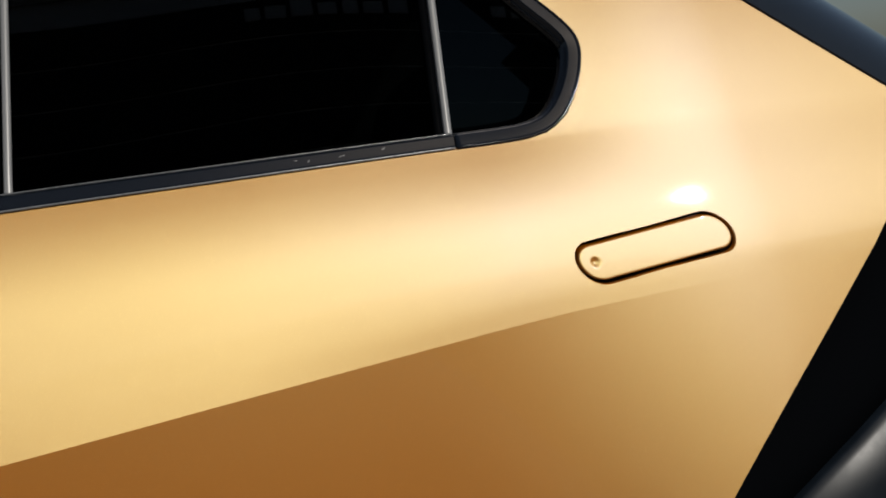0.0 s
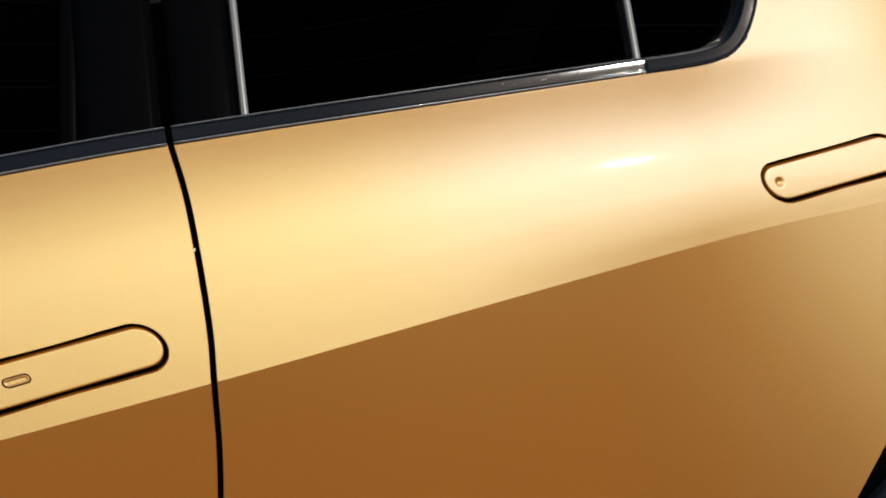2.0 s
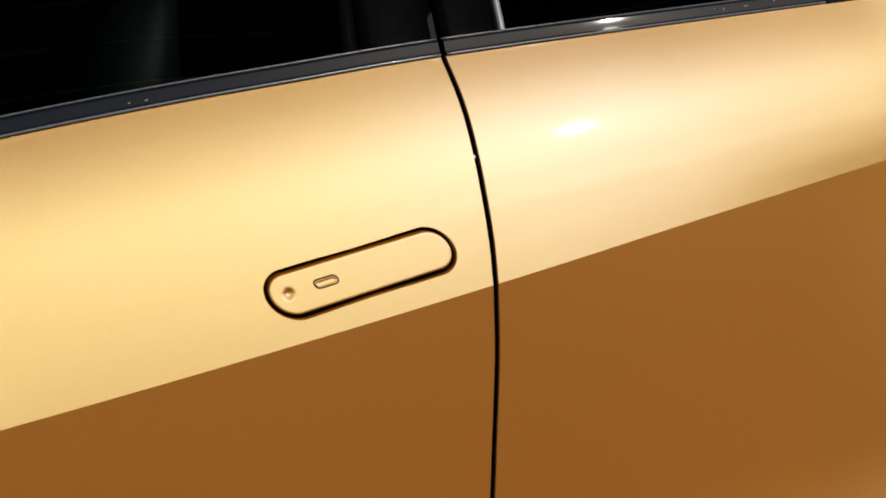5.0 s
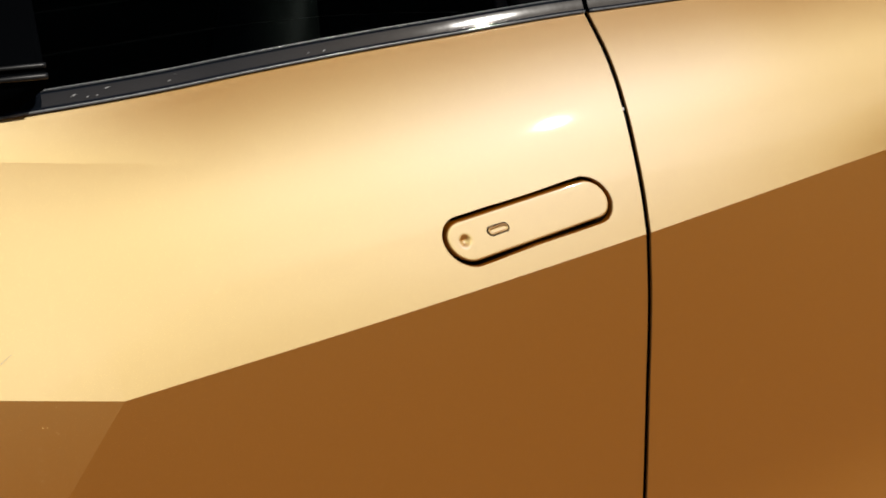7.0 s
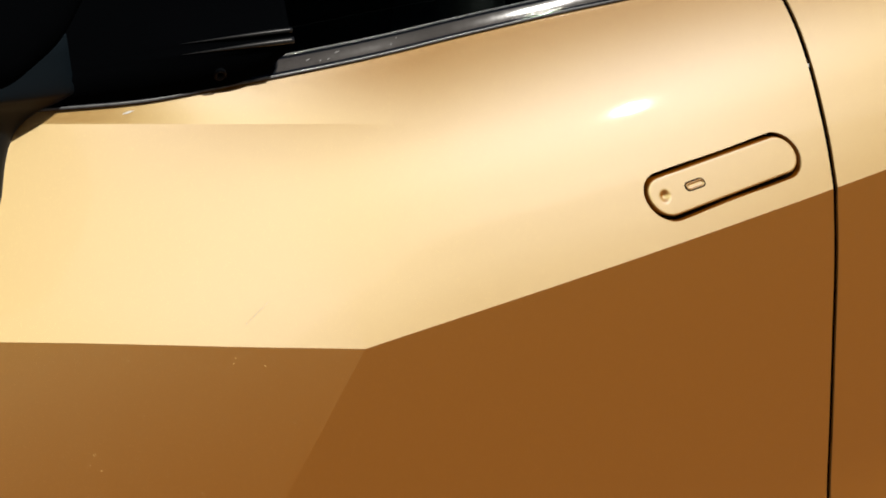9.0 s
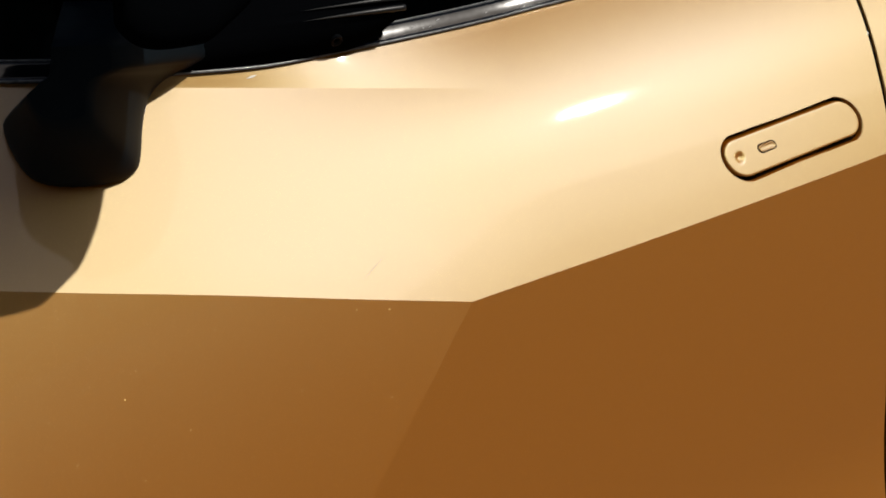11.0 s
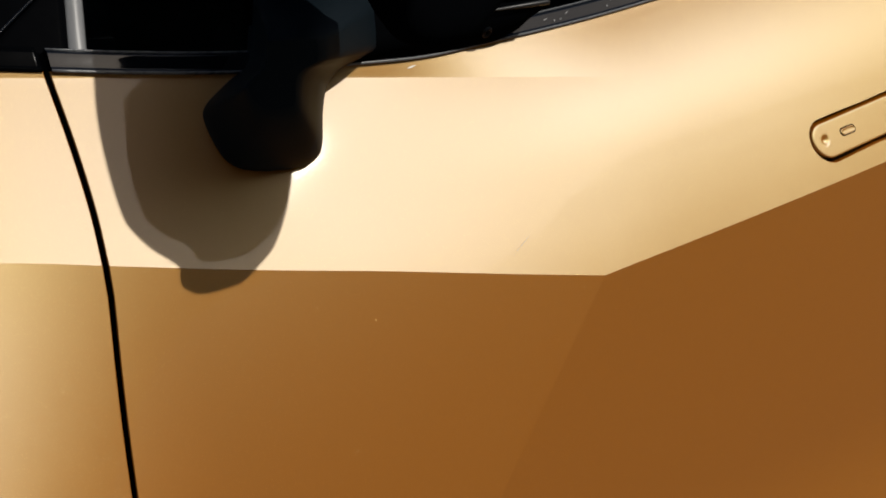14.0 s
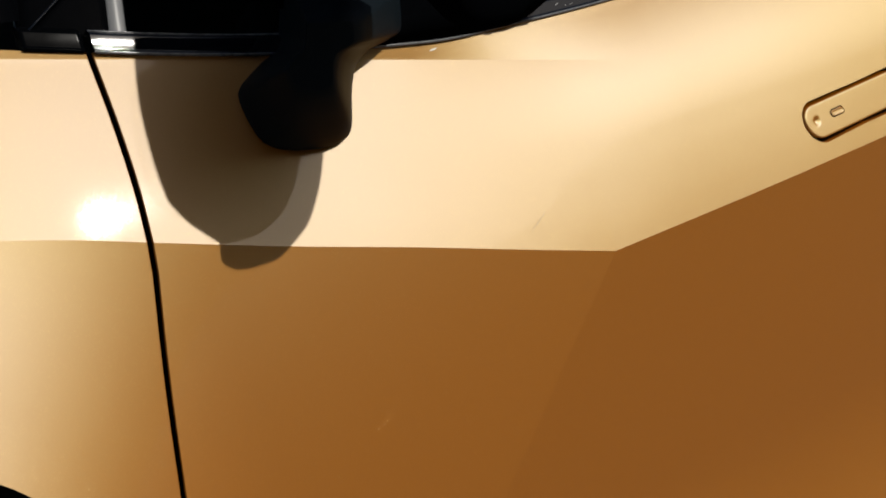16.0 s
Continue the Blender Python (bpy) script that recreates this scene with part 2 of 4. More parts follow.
def skin(x, z):
    """The fine crown of the pressed sheet above the crease, as slopes: too slight for the mesh, but it turns the light."""
    up = z - crease_z(x)
    if up < 0:
        front = x < KX + 0.84 * (z - KZ)
        return Vector((0.042 if front else 0, 0, skin_low(x) + (0.040 if front else 0)))
    above = step(-0.001, 0.001, z - strip_line(x)) * (1 - step(-0.90, -0.68, x))
    return Vector((skin_x(x), 0, skin_z(x) * (1 - above) + 0.55 * max(0.0, z - 0.98) * step(0.75, 0.95, x)))


def normal(x, z):
    e = 1e-4
    return (Vector(((side(x + e, z) - side(x - e, z)) / (2 * e), -1, (side(x, z + e) - side(x, z - e)) / (2 * e))) + skin(x, z)).normalized()


def dress(ob):
    """True normals of the body side for each corner, so that panels shade as one surface."""
    me = ob.data
    co = [v.co for v in me.vertices]
    out = []
    for p in me.polygons:
        c = p.center
        if p.material_index or abs(p.normal.y) < 0.82:
            out += [p.normal.copy() for _ in p.vertices]
            continue
        for i in p.vertices:
            q = co[i].lerp(c, 0.12)
            out.append(normal(q.x, q.z))
    for p in me.polygons:
        p.use_smooth = True
    me.normals_split_custom_set(out)
    return ob


def crown(ob):
    """Turn the normals of a small part by the skin's crown, as on the panel round it."""
    me = ob.data
    turned = [c.vector.copy() for c in me.corner_normals]
    for loop in me.loops:
        n, p = turned[loop.index], me.vertices[loop.vertex_index].co
        if n.y < -0.3:
            turned[loop.index] = (n / -n.y + skin(p.x, p.z)).normalized()
    me.normals_split_custom_set(turned)
    return ob


gap_b = smooth_curve([(0.15, -0.085), (0.30, -0.060), (0.42, -0.041), (0.56, -0.022), (0.695, -0.005), (0.77, 0.0), (0.82, 0.0045), (0.878, 0.006), (0.928, 0.006), (1.0, 0.004), (1.0517, -0.002), (1.4, -0.04)])
gap_f = smooth_curve([(0.15, -1.29), (0.5, -1.243), (0.635, -1.2255), (0.72, -1.2165), (0.80, -1.2066), (0.845, -1.2005), (0.877, -1.1985), (0.915, -1.1965), (0.98, -1.1977), (1.0435, -1.202), (1.2, -1.212)])
arch_r = smooth_curve([(0.1, 0.70), (0.3, 0.795), (0.4286, 0.8808), (0.4922, 0.9232), (0.5537, 0.9684), (0.6789, 1.0771), (0.802, 1.2062), (0.8945, 1.3055), (1.0, 1.420), (1.2, 1.635)])
BOTTOM = 0.12
HALF_GAP = 0.0033


def stadium(n, cx, cz, half, r, tilt):
    """n points round a slot, from its right end upwards."""
    total = 4 * half + 2 * math.pi * r
    out = []
    for i in range(n):
        s = (i + 0.5) / n * total
        if s < math.pi * r / 2:
            a = s / r
            p = (half + r * math.cos(a), r * math.sin(a))
        elif s < math.pi * r / 2 + 2 * half:
            p = (half - (s - math.pi * r / 2), r)
        elif s < 1.5 * math.pi * r + 2 * half:
            a = math.pi / 2 + (s - math.pi * r / 2 - 2 * half) / r
            p = (-half + r * math.cos(a), r * math.sin(a))
        elif s < 1.5 * math.pi * r + 4 * half:
            p = (-half + (s - 1.5 * math.pi * r - 2 * half), -r)
        else:
            a = 1.5 * math.pi + (s - 1.5 * math.pi * r - 4 * half) / r
            p = (half + r * math.cos(a), r * math.sin(a))
        p = (p[0] - 0.28 * p[1], p[1])
        ca, sa = math.cos(tilt), math.sin(tilt)
        out.append((cx + p[0] * ca - p[1] * sa, cz + p[0] * sa + p[1] * ca))
    return out


HANDLES = {"front_door": (-0.168, 0.8165, radians(5.8)), "rear_door": (0.9260, 0.9062, radians(6.4))}
SLOT_HALF, SLOT_R = 0.0905, 0.0318


def panel(name, left, right, columns, up=34, down=26, kink=False, slot=None, label=""):
    """A body panel from the sill to the belt between two shut lines, its edges turned in at the gaps."""
    bm = bmesh.new()
    fr = [i / down - 1 for i in range(down)] + [i / up for i in range(up + 1)]
    uk = int(0.45 * columns) / columns

    def z_at(k, x):
        zc = crease_z(x)
        if k < 0:
            return lerp(zc, BOTTOM, -k)
        zb = belt_z(x)
        kl = lerp(0.85, min(0.97, max(0.6, (strip_line(x) - zc) / (zb - zc))), 1 - step(-0.60, -0.45, x))
        ks = 29 / 34
        return lerp(zc, zb, k / ks * kl if k <= ks else kl + (k - ks) / (1 - ks) * (1 - kl))

    def edge(g, k):
        z = 0.8
        for _ in range(40):
            z = z_at(k, g(z))
        return g(z)

    def between(a, m, b, u):
        if not kink:
            return lerp(a, b, u)
        return lerp(a, m, u / uk) if u < uk else lerp(m, b, (u - uk) / (1 - uk))
    a0, b0 = edge(left, 0), edge(right, 0)
    feet = [between(a0, KX, b0, j / columns) for j in range(columns + 1)]
    grid = []
    for k in fr:
        row = []
        if k < 0:
            za, zb = lerp(crease_z(a0), BOTTOM, -k), lerp(crease_z(b0), BOTTOM, -k)
            a, b = left(za), right(zb)
            m = KX + 0.84 * (lerp(KZ, BOTTOM, -k) - KZ)
        else:
            a, b, m = edge(left, k), edge(right, k), KX
        for j in range(columns + 1):
            x = between(a, m, b, j / columns)
            z = lerp(crease_z(feet[j]), BOTTOM, -k) if k < 0 else z_at(k, x)
            row.append(bm.verts.new((x, side(x, z), z)))
        grid.append(row)
    skip = set()
    if slot:
        cx, cz, tilt = slot
        cols = [j for j in range(columns) if abs(grid[down + up // 2][j].co.x - cx) < 0.19]
        j0, j1 = cols[0], cols[-1] + 1
        rows = [i for i in range(down, down + up) if abs(grid[i][(j0 + j1) // 2].co.z - cz) < 0.049]
        i0, i1 = max(down, rows[0]), rows[-1] + 1
        skip = {(i, j) for i in range(i0, i1) for j in range(j0, j1)}
        ring = [grid[i][j1] for i in range(i0, i1)] + [grid[i1][j] for j in range(j1, j0, -1)] + [grid[i][j0] for i in range(i1, i0, -1)] + [grid[i0][j] for j in range(j0, j1)]
        n = len(ring)
        slot_points = stadium(7200, cx, cz, SLOT_HALF, SLOT_R, tilt)
        total = 4 * SLOT_HALF + 2 * math.pi * SLOT_R
        c = 0.55 * math.pi * SLOT_R / 2
        marks = [-c, c, total / 2 - c, total / 2 + c, total - c]
        counts = [i1 - i0, j1 - j0, i1 - i0, j1 - j0]
        inner = []
        for q in range(4):
            for p in range(counts[q]):
                at = lerp(marks[q], marks[q + 1], p / counts[q])
                inner.append(slot_points[int(round(at / total * 7200 - 0.5)) % 7200])
        loops = [ring]
        for s in (0.35, 0.7, 1.0):
            loops.append([bm.verts.new((lerp(v.co.x, p[0], s), 0, lerp(v.co.z, p[1], s))) for v, p in zip(ring, inner)])
            for v in loops[-1]:
                v.co.y = side(v.co.x, v.co.z)
        for dy, shrink in ((0.0004, 0.0010), (0.0014, 0.0019), (0.0034, 0.0024), (0.0075, 0.0025), (0.022, 0.0025)):
            row = []
            for v in loops[3]:
                d = Vector((cx - v.co.x, 0, cz - v.co.z)).normalized()
                row.append(bm.verts.new((v.co.x + d.x * shrink, v.co.y + dy, v.co.z + d.z * shrink)))
            loops.append(row)
        for level, (a, b) in enumerate(zip(loops, loops[1:])):
            for q in range(n):
                f = bm.faces.new((a[q], b[q], b[(q + 1) % n], a[(q + 1) % n]))
                f.smooth = True
                f.material_index = 1 if level > 6 else 0
    for i in range(len(grid) - 1):
        for j in range(columns):
            if (i, j) not in skip:
                bm.faces.new((grid[i][j], grid[i][j + 1], grid[i + 1][j + 1], grid[i + 1][j]))
    for j, sign in ((0, -1), (columns, 1)):
        col = [r[j] for r in grid]
        for dx, dy in ((0.0006, 0.0007), (0.0009, 0.003), (0.0009, 0.022)):
            nxt = [bm.verts.new((v0[j].co.x + sign * dx, v0[j].co.y + dy, v0[j].co.z)) for v0 in grid]
            for i in range(len(col) - 1):
                quad = (col[i], col[i + 1], nxt[i + 1], nxt[i])
                f = bm.faces.new(quad if sign > 0 else quad[::-1])
                f.material_index = 1 if dy > 0.01 else 0
            col = nxt
    bmesh.ops.recalc_face_normals(bm, faces=bm.faces)
    if sum(f.normal.y for f in bm.faces) > 0:
        bmesh.ops.reverse_faces(bm, faces=bm.faces)
    ob = part(name, bm, GOLD, car, label)
    ob.data.materials.append(SEAM)
    return dress(ob)


def sheet(bm, rows):
    """Faces over rows of places."""
    vs = [[bm.verts.new(p) for p in r] for r in rows]
    for a, b in zip(vs, vs[1:]):
        for q in range(len(a) - 1):
            f = bm.faces.new((a[q], a[q + 1], b[q + 1], b[q]))
            f.smooth = True
    return vs


def sweep(bm, stations, profile, closed=False):
    """A strip with that profile (offsets across u and out v) along stations (place, across, out)."""
    rows = [[p + a * u + o * v for u, v in profile] for p, a, o in stations]
    if closed:
        rows = [r + r[:1] for r in rows]
    vs = sheet(bm, rows)
    for row in (vs[0], vs[-1]):
        if len(row) > 2:
            try:
                bm.faces.new(row)
            except ValueError:
                pass
    bmesh.ops.recalc_face_normals(bm, faces=bm.faces)


def block(bm, x0, x1, y0, y1, z0, z1, bevel=0.0):
    made = bmesh.ops.create_cube(bm, size=1)["verts"]
    for v in made:
        v.co = Vector((lerp(x0, x1, v.co.x + 0.5), lerp(y0, y1, v.co.y + 0.5), lerp(z0, z1, v.co.z + 0.5)))
    if bevel:
        es = list({e for v in made for e in v.link_edges})
        bmesh.ops.bevel(bm, geom=es, offset=bevel, segments=2, affect="EDGES")


# ---- ground ----
ground_bm = bmesh.new()
bmesh.ops.create_grid(ground_bm, x_segments=1, y_segments=1, size=400)
WALL = material("pale_wall", (0.75, 0.76, 0.77), 0.8)
weather(WALL, 3.0, 0.05, 0.25)
CLAD = material("charcoal_cladding", (0.012, 0.014, 0.016), 0.7)
weather(CLAD, 4.0, 0.06, 0.4)
FASCIA = material("off_white_fascia", (0.72, 0.73, 0.74), 0.6)
weather(FASCIA, 2.0, 0.05, 0.08)


def shop_building():
    """A long hall across the forecourt: dark boards with pale joints, a white fascia and a dark sign on it."""
    house = tagged(new("building"), "long charcoal-clad hall with a white fascia and pale sign bars", "building")

    def piece(name, mat, label, *box, bevel=0.0, under=house):
        bm = bmesh.new()
        block(bm, *box, bevel)
        return part(name, bm, mat, under, label)
    wall = piece("wall", WALL, "pale wall behind the boards", -75, 75, -52.0, -29.86, 0, 14.75)
    for i in range(9):
        piece("board", CLAD, "", -74.9, 74.9, -29.86, -29.70, 0.05 + 1.405 * i, 0.05 + 1.405 * i + 1.31, bevel=0.02, under=wall)
    piece("fascia", FASCIA, "off-white fascia under the roof edge", -75, 75, -30.0, -29.5, 13.6, 14.8, bevel=0.03)
    # the sign on the top board, as plain bars
    rng = random.Random(8)
    for x, end in ((6.6, 12.2), (15.6, 18.7)):
        while x < end:
            w = rng.uniform(0.38, 0.80)
            piece("sign_bar", FASCIA, "pale sign bar", x, x + w, -29.70, -29.60, 11.85, 11.85 + rng.choice((0.45, 0.45, 0.65)), bevel=0.01, under=wall)
            x += w + rng.uniform(0.16, 0.30)
    return house


shop_building()
ground = tagged(part("ground", ground_bm, PAVING), "warm grey sunlit paving around the car", "ground", kind="structure")

# ---- the car ----
def front_arch(z):
    """The front edge of the fender: round the wheel, then on to the lamp."""
    if z < 0.80:
        return min(gap_f(z) - 0.05, WHEEL_F + math.sqrt(max(0.0, 0.468 ** 2 - (z - 0.375) ** 2)))
    return lerp(WHEEL_F + 0.196, -2.35, step(0.80, 0.90, z))


WHEEL_F, WHEEL_R = -1.695, 1.56
car = tagged(new("car"), "gold metallic car with gloss black window trim", "car")
panel("front_fender", front_arch, lambda z: gap_f(z) - HALF_GAP, 60)
panel("front_door", lambda z: gap_f(z) + HALF_GAP, lambda z: gap_b(z) - 1.25 * HALF_GAP, 160, kink=True, slot=HANDLES["front_door"])
panel("rear_door", lambda z: gap_b(z) + 1.25 * HALF_GAP, lambda z: 1.72 if z > 1.1 else arch_r(z), 180, slot=HANDLES["rear_door"])


def top_edge(x):
    """The upper edge of the rear pillar, beside the rear window."""
    return 1.2535 - 0.7227 * (x - 1.1869)


# the rear pillar above the belt, round the small window
pillar_bm = bmesh.new()
outline = smooth_curve([(1.0715, 0.690), (1.075, 0.77), (1.088, 0.828), (1.135, 0.879), (1.19, 0.905), (1.23, 0.898), (1.283, 0.852), (1.36, 0.775), (1.45, 0.69)])
rows = []
for i in range(41):
    z = lerp(1.0725, 1.42, i / 40)
    a, b = outline(z) - 0.004 - 0.008 * step(0.79, 0.88, outline(z)), 1.1869 - (z - 1.2535) / 0.7227
    row = []
    for j in range(41):
        x = lerp(a, b, j / 40)
        zz = max(z, belt_z(x)) if i == 0 else z
        row.append((x, side(x, zz), zz))
    row.append((row[-1][0] + 0.004, row[-1][1] + 0.01, row[-1][2] + 0.003))
    rows.append(row)
sheet(pillar_bm, rows)
bmesh.ops.recalc_face_normals(pillar_bm, faces=pillar_bm.faces)
if sum(f.normal.y for f in pillar_bm.faces) > 0:
    bmesh.ops.reverse_faces(pillar_bm, faces=pillar_bm.faces)
dress(part("rear_pillar", pillar_bm, GOLD, car))


def glass_y(x, z):
    """The depth of the side windows."""
    return side(x, belt_z(x)) + 0.019 + 0.42 * (z - belt_z(x) - 0.02)


def bow(ob):
    """The slight bow of a curved pane, as normals."""
    me = ob.data
    out = []
    for p in me.polygons:
        p.use_smooth = True
        way = -1 if p.normal.y < 0 else 1
        for i in p.vertices:
            q = me.vertices[i].co
            out.append((Vector((0.024 + 0.002 * math.sin(9 * q.x), -1, 0.110 + 0.006 * math.sin(7 * q.x + 1.0) + 0.03 * (q.z - 1.2))) * -way).normalized())
    me.normals_split_custom_set(out)
    return ob


def pane(name, x0, x1, label, glass):
    bm = bmesh.new()
    for depth in (0.0, 0.004):
        rows = []
        for i in range(13):
            row = []
            for j in range(31):
                x = lerp(x0(0), x1(0), j / 30)
                z = lerp(belt_z(x) + 0.012, 1.45, i / 12)
                x = lerp(x0(i / 12), x1(i / 12), j / 30)
                row.append((x, glass_y(x, z) + depth, z))
            rows.append(row)
        sheet(bm, rows)
    bmesh.ops.recalc_face_normals(bm, faces=bm.faces)
    return bow(part(name, bm, glass, car, label))


pane("front_window", lambda s: -1.16 + 0.10 * s, lambda s: -0.125 + 0.05 * s, "tinted front side window", FRONT_GLASS).visible_shadow = False
pane("rear_window", lambda s: 0.095 + 0.02 * s, lambda s: 0.662 + 0.04 * s, "dark tinted rear side window", GLASS)


def trim_strip(name, xs, label, profile, lift=0.0):
    bm = bmesh.new()
    st = []
    for x in xs:
        z = belt_z(x) + lift
        st.append((Vector((x, side(x, belt_z(x)), z)), Vector((0, 0.30, 0.954)), Vector((0, -0.954, 0.30))))
    sweep(bm, st, profile)
    return part(name, bm, GLOSS, car, label)


trim_crown = smooth_curve([(-1.3, 0.025), (-1.19, 0.020), (-1.03, 0.0), (-0.7, -0.045), (-0.44, -0.075), (-0.27, -0.091), (-0.10, -0.090), (0.02, -0.125), (0.11, -0.160), (0.35, -0.137), (0.46, -0.119), (0.7, -0.09)])


def polish(ob):
    """The long crown of the trim, as normals: it gathers the sun in one place."""
    me = ob.data
    turned = [c.vector.copy() for c in me.corner_normals]
    for loop in me.loops:
        n = turned[loop.index]
        if n.y < -0.3:
            turned[loop.index] = (n / -n.y + Vector((trim_crown(me.vertices[loop.vertex_index].co.x), 0, 0.018))).normalized()
    me.normals_split_custom_set(turned)
    return ob


def span(a, b, n):
    return [lerp(a, b, i / (n - 1)) for i in range(n)]


STRIP = [(-0.0005, -0.012), (-0.0012, 0.001), (-0.0006, 0.0034), (0.0006, 0.0043), (0.0018, 0.0040), (0.0027, 0.0030), (0.0033, 0.0027), (0.0040, 0.0027), (0.0160, 0.0037), (0.0168, 0.0036), (0.0178, 0.0028), (0.0203, 0.0004), (0.0212, -0.0020), (0.0225, -0.0022), (0.0240, -0.0040), (0.0245, -0.018)]
polish(trim_strip("window_trim", span(gap_f(1.04) + 0.004, gap_b(1.058) - 0.004, 90), "gloss black waist trim", STRIP))
polish(trim_strip("window_trim", span(gap_b(1.058) + 0.004, 0.6745, 60), "gloss black waist trim", STRIP))
trim_strip("window_trim", span(-1.258, gap_f(1.04) - 0.004, 14), "gloss black waist trim", STRIP).data.materials[0] = PIANO

for k, (a, b) in enumerate(((gap_f(1.04) + 0.004, gap_b(1.058) - 0.004), (gap_b(1.058) + 0.004, 0.6745))):
    rounded = [(math.cos(q * math.pi / 5), math.sin(q * math.pi / 5)) for q in range(6)]
    low = trim_strip("trim_bead", span(a, b, 90), "thin grey bead along the lower edge of the trim", [(0.0016 * u - 0.0002, 0.0030 + 0.0017 * v) for u, v in rounded])
    top = trim_strip("glass_seal", span(a, b, 90), "thin grey seal lip at the foot of the glass", [(0.0220 + 0.0010 * u, -0.0022 + 0.0014 * v) for u, v in rounded])
    for ob in (low, top):
        ob.data.materials[0] = BEAD
# the trim round the small window, one piece
bm = bmesh.new()
st = []
loop = [(0.677, 1.0725), (0.73, 1.0735), (0.775, 1.0755), (0.805, 1.0800), (0.832, 1.0885), (0.856, 1.104), (0.876, 1.126), (0.892, 1.153), (0.903, 1.182), (0.9065, 1.205), (0.901, 1.226), (0.884, 1.250), (0.852, 1.283), (0.80, 1.336), (0.72, 1.418)]
loop = [(x - 0.008 * step(0.79, 0.88, x), z) for x, z in loop]
fine = []
for i in range(len(loop) - 1):
    p0, p1, p2, p3 = (Vector((*loop[min(max(i + d, 0), len(loop) - 1)],)) for d in (-1, 0, 1, 2))
    for s in (0, 0.25, 0.5, 0.75):
        fine.append(0.5 * (2 * p1 + (p2 - p0) * s + (2 * p0 - 5 * p1 + 4 * p2 - p3) * s * s + (3 * p1 - p0 - 3 * p2 + p3) * s ** 3))
for i, p in enumerate(fine):
    q, o = fine[min(i + 1, len(fine) - 1)], fine[max(i - 1, 0)]
    t2 = (q - o).normalized()
    n3 = normal(p.x, p.y + 0.001)
    along = Vector((t2.x, side(q.x, q.y) - side(o.x, o.y), t2.y)).normalized()
    across = n3.cross(along)
    if across.x * (-t2.y) + across.z * t2.x < 0:
        across = -across
    st.append((Vector((p.x, side(p.x, p.y), p.y)), across.normalized(), n3))
sweep(bm, st, [(u * 1.15, v) for u, v in STRIP] + [(0.034, -0.016), (0.045, -0.019), (0.046, -0.03)])
part("window_trim", bm, GLOSS, car, "gloss black trim round the small rear window")


bm = bmesh.new()
inner = [p for p in fine[:52]]
for depth in (0.016, 0.020):
    vs = [bm.verts.new((p.x, side(p.x, p.y) + depth, p.y)) for p in inner] + [bm.verts.new((0.715, side(0.715, 1.40) + depth, 1.40)), bm.verts.new((0.675, side(0.675, 1.08) + depth, 1.08))]
    bm.faces.new(vs)
bmesh.ops.recalc_face_normals(bm, faces=bm.faces)
bow(part("small_window", bm, GLASS, car, "dark tinted small rear window"))


def upright(name, x_low, x_high, width, proud, mat, label, z1=1.45):
    """A bar that stands on the waist trim and leans in with the glass."""
    bm = bmesh.new()
    rows = []
    for i in range(9):
        s = i / 8
        x = lerp(x_low, x_high, s)
        z = lerp(belt_z(x_low) + 0.014, z1, s)
        y = glass_y(x, z)
        w = width / 2
        rows.append([(x - w, y + 0.012, z), (x - w, y - proud * 0.6, z), (x - w * 0.7, y - proud, z), (x + w * 0.7, y - proud, z), (x + w, y - proud * 0.6, z), (x + w, y + 0.012, z)])
    sheet(bm, rows)
    bmesh.ops.recalc_face_normals(bm, faces=bm.faces)
    return part(name, bm, mat, car, label)


STEEL = material("window_edge_seal", (0.15, 0.153, 0.155), 0.3, 0.0, 0.6)
upright("window_bar", -0.120, -0.062, 0.020, 0.0035, PIANO, "grey-black bar beside the glass")
upright("pillar_cover", -0.057, -0.025, 0.096, 0.006, PIANO, "gloss black door pillar cover")
upright("pillar_cover", 0.046, 0.077, 0.080, 0.006, PIANO, "gloss black door pillar cover")
upright("window_bar", 0.094, 0.128, 0.010, 0.0075, STEEL, "grey-black bar beside the glass")
upright("window_bar", 0.658, 0.700, 0.012, 0.005, PIANO, "black bar between the windows")
upright("window_bar", 0.671, 0.715, 0.012, 0.008, STEEL, "grey edge bar of the small window")
upright("window_bar", -1.171, -1.083, 0.017, 0.008, STEEL, "grey bar at the front of the window")
upright("pillar_base", -1.320, -1.230, 0.135, 0.010, PIANO, "gloss black base of the windscreen pillar")
seam_bm = bmesh.new()
seam_st = []
for i in range(9):
    x, z = lerp(-1.2560, -1.10, i / 8), lerp(1.0700, 1.183, i / 8)
    seam_st.append((Vector((x, glass_y(x, z) - 0.0125, z)), Vector((-0.587, 0, 0.81)), Vector((0, -1, 0))))
sweep(seam_bm, seam_st, [(-0.0011, -0.004), (-0.0011, 0.0006), (0.0, 0.0014), (0.0011, 0.0006), (0.0011, -0.004)])
part("corner_seam", seam_bm, GLOSS, car, "thin grey seam of the corner panel")
upright("mirror_triangle", -1.215, -1.13, 0.085, 0.004, PIANO, "gloss black corner panel ahead of the window")

# ---- behind the gaps, and the shell that closes the car ----
def backing(name, g, z0, z1):
    bm = bmesh.new()
    rows = []
    for i in range(30):
        z = lerp(z0, z1, i / 29)
        rows.append([(g(z) + dx, side(g(z), min(z, belt_z(g(z)))) + 0.020, z) for dx in (-0.03, 0.03)])
    sheet(bm, rows)
    return part(name, bm, SEAM, car, "black seal in the door gap")


backing("door_seal", gap_f, BOTTOM, 1.03)
backing("door_seal", gap_b, BOTTOM, 1.06)


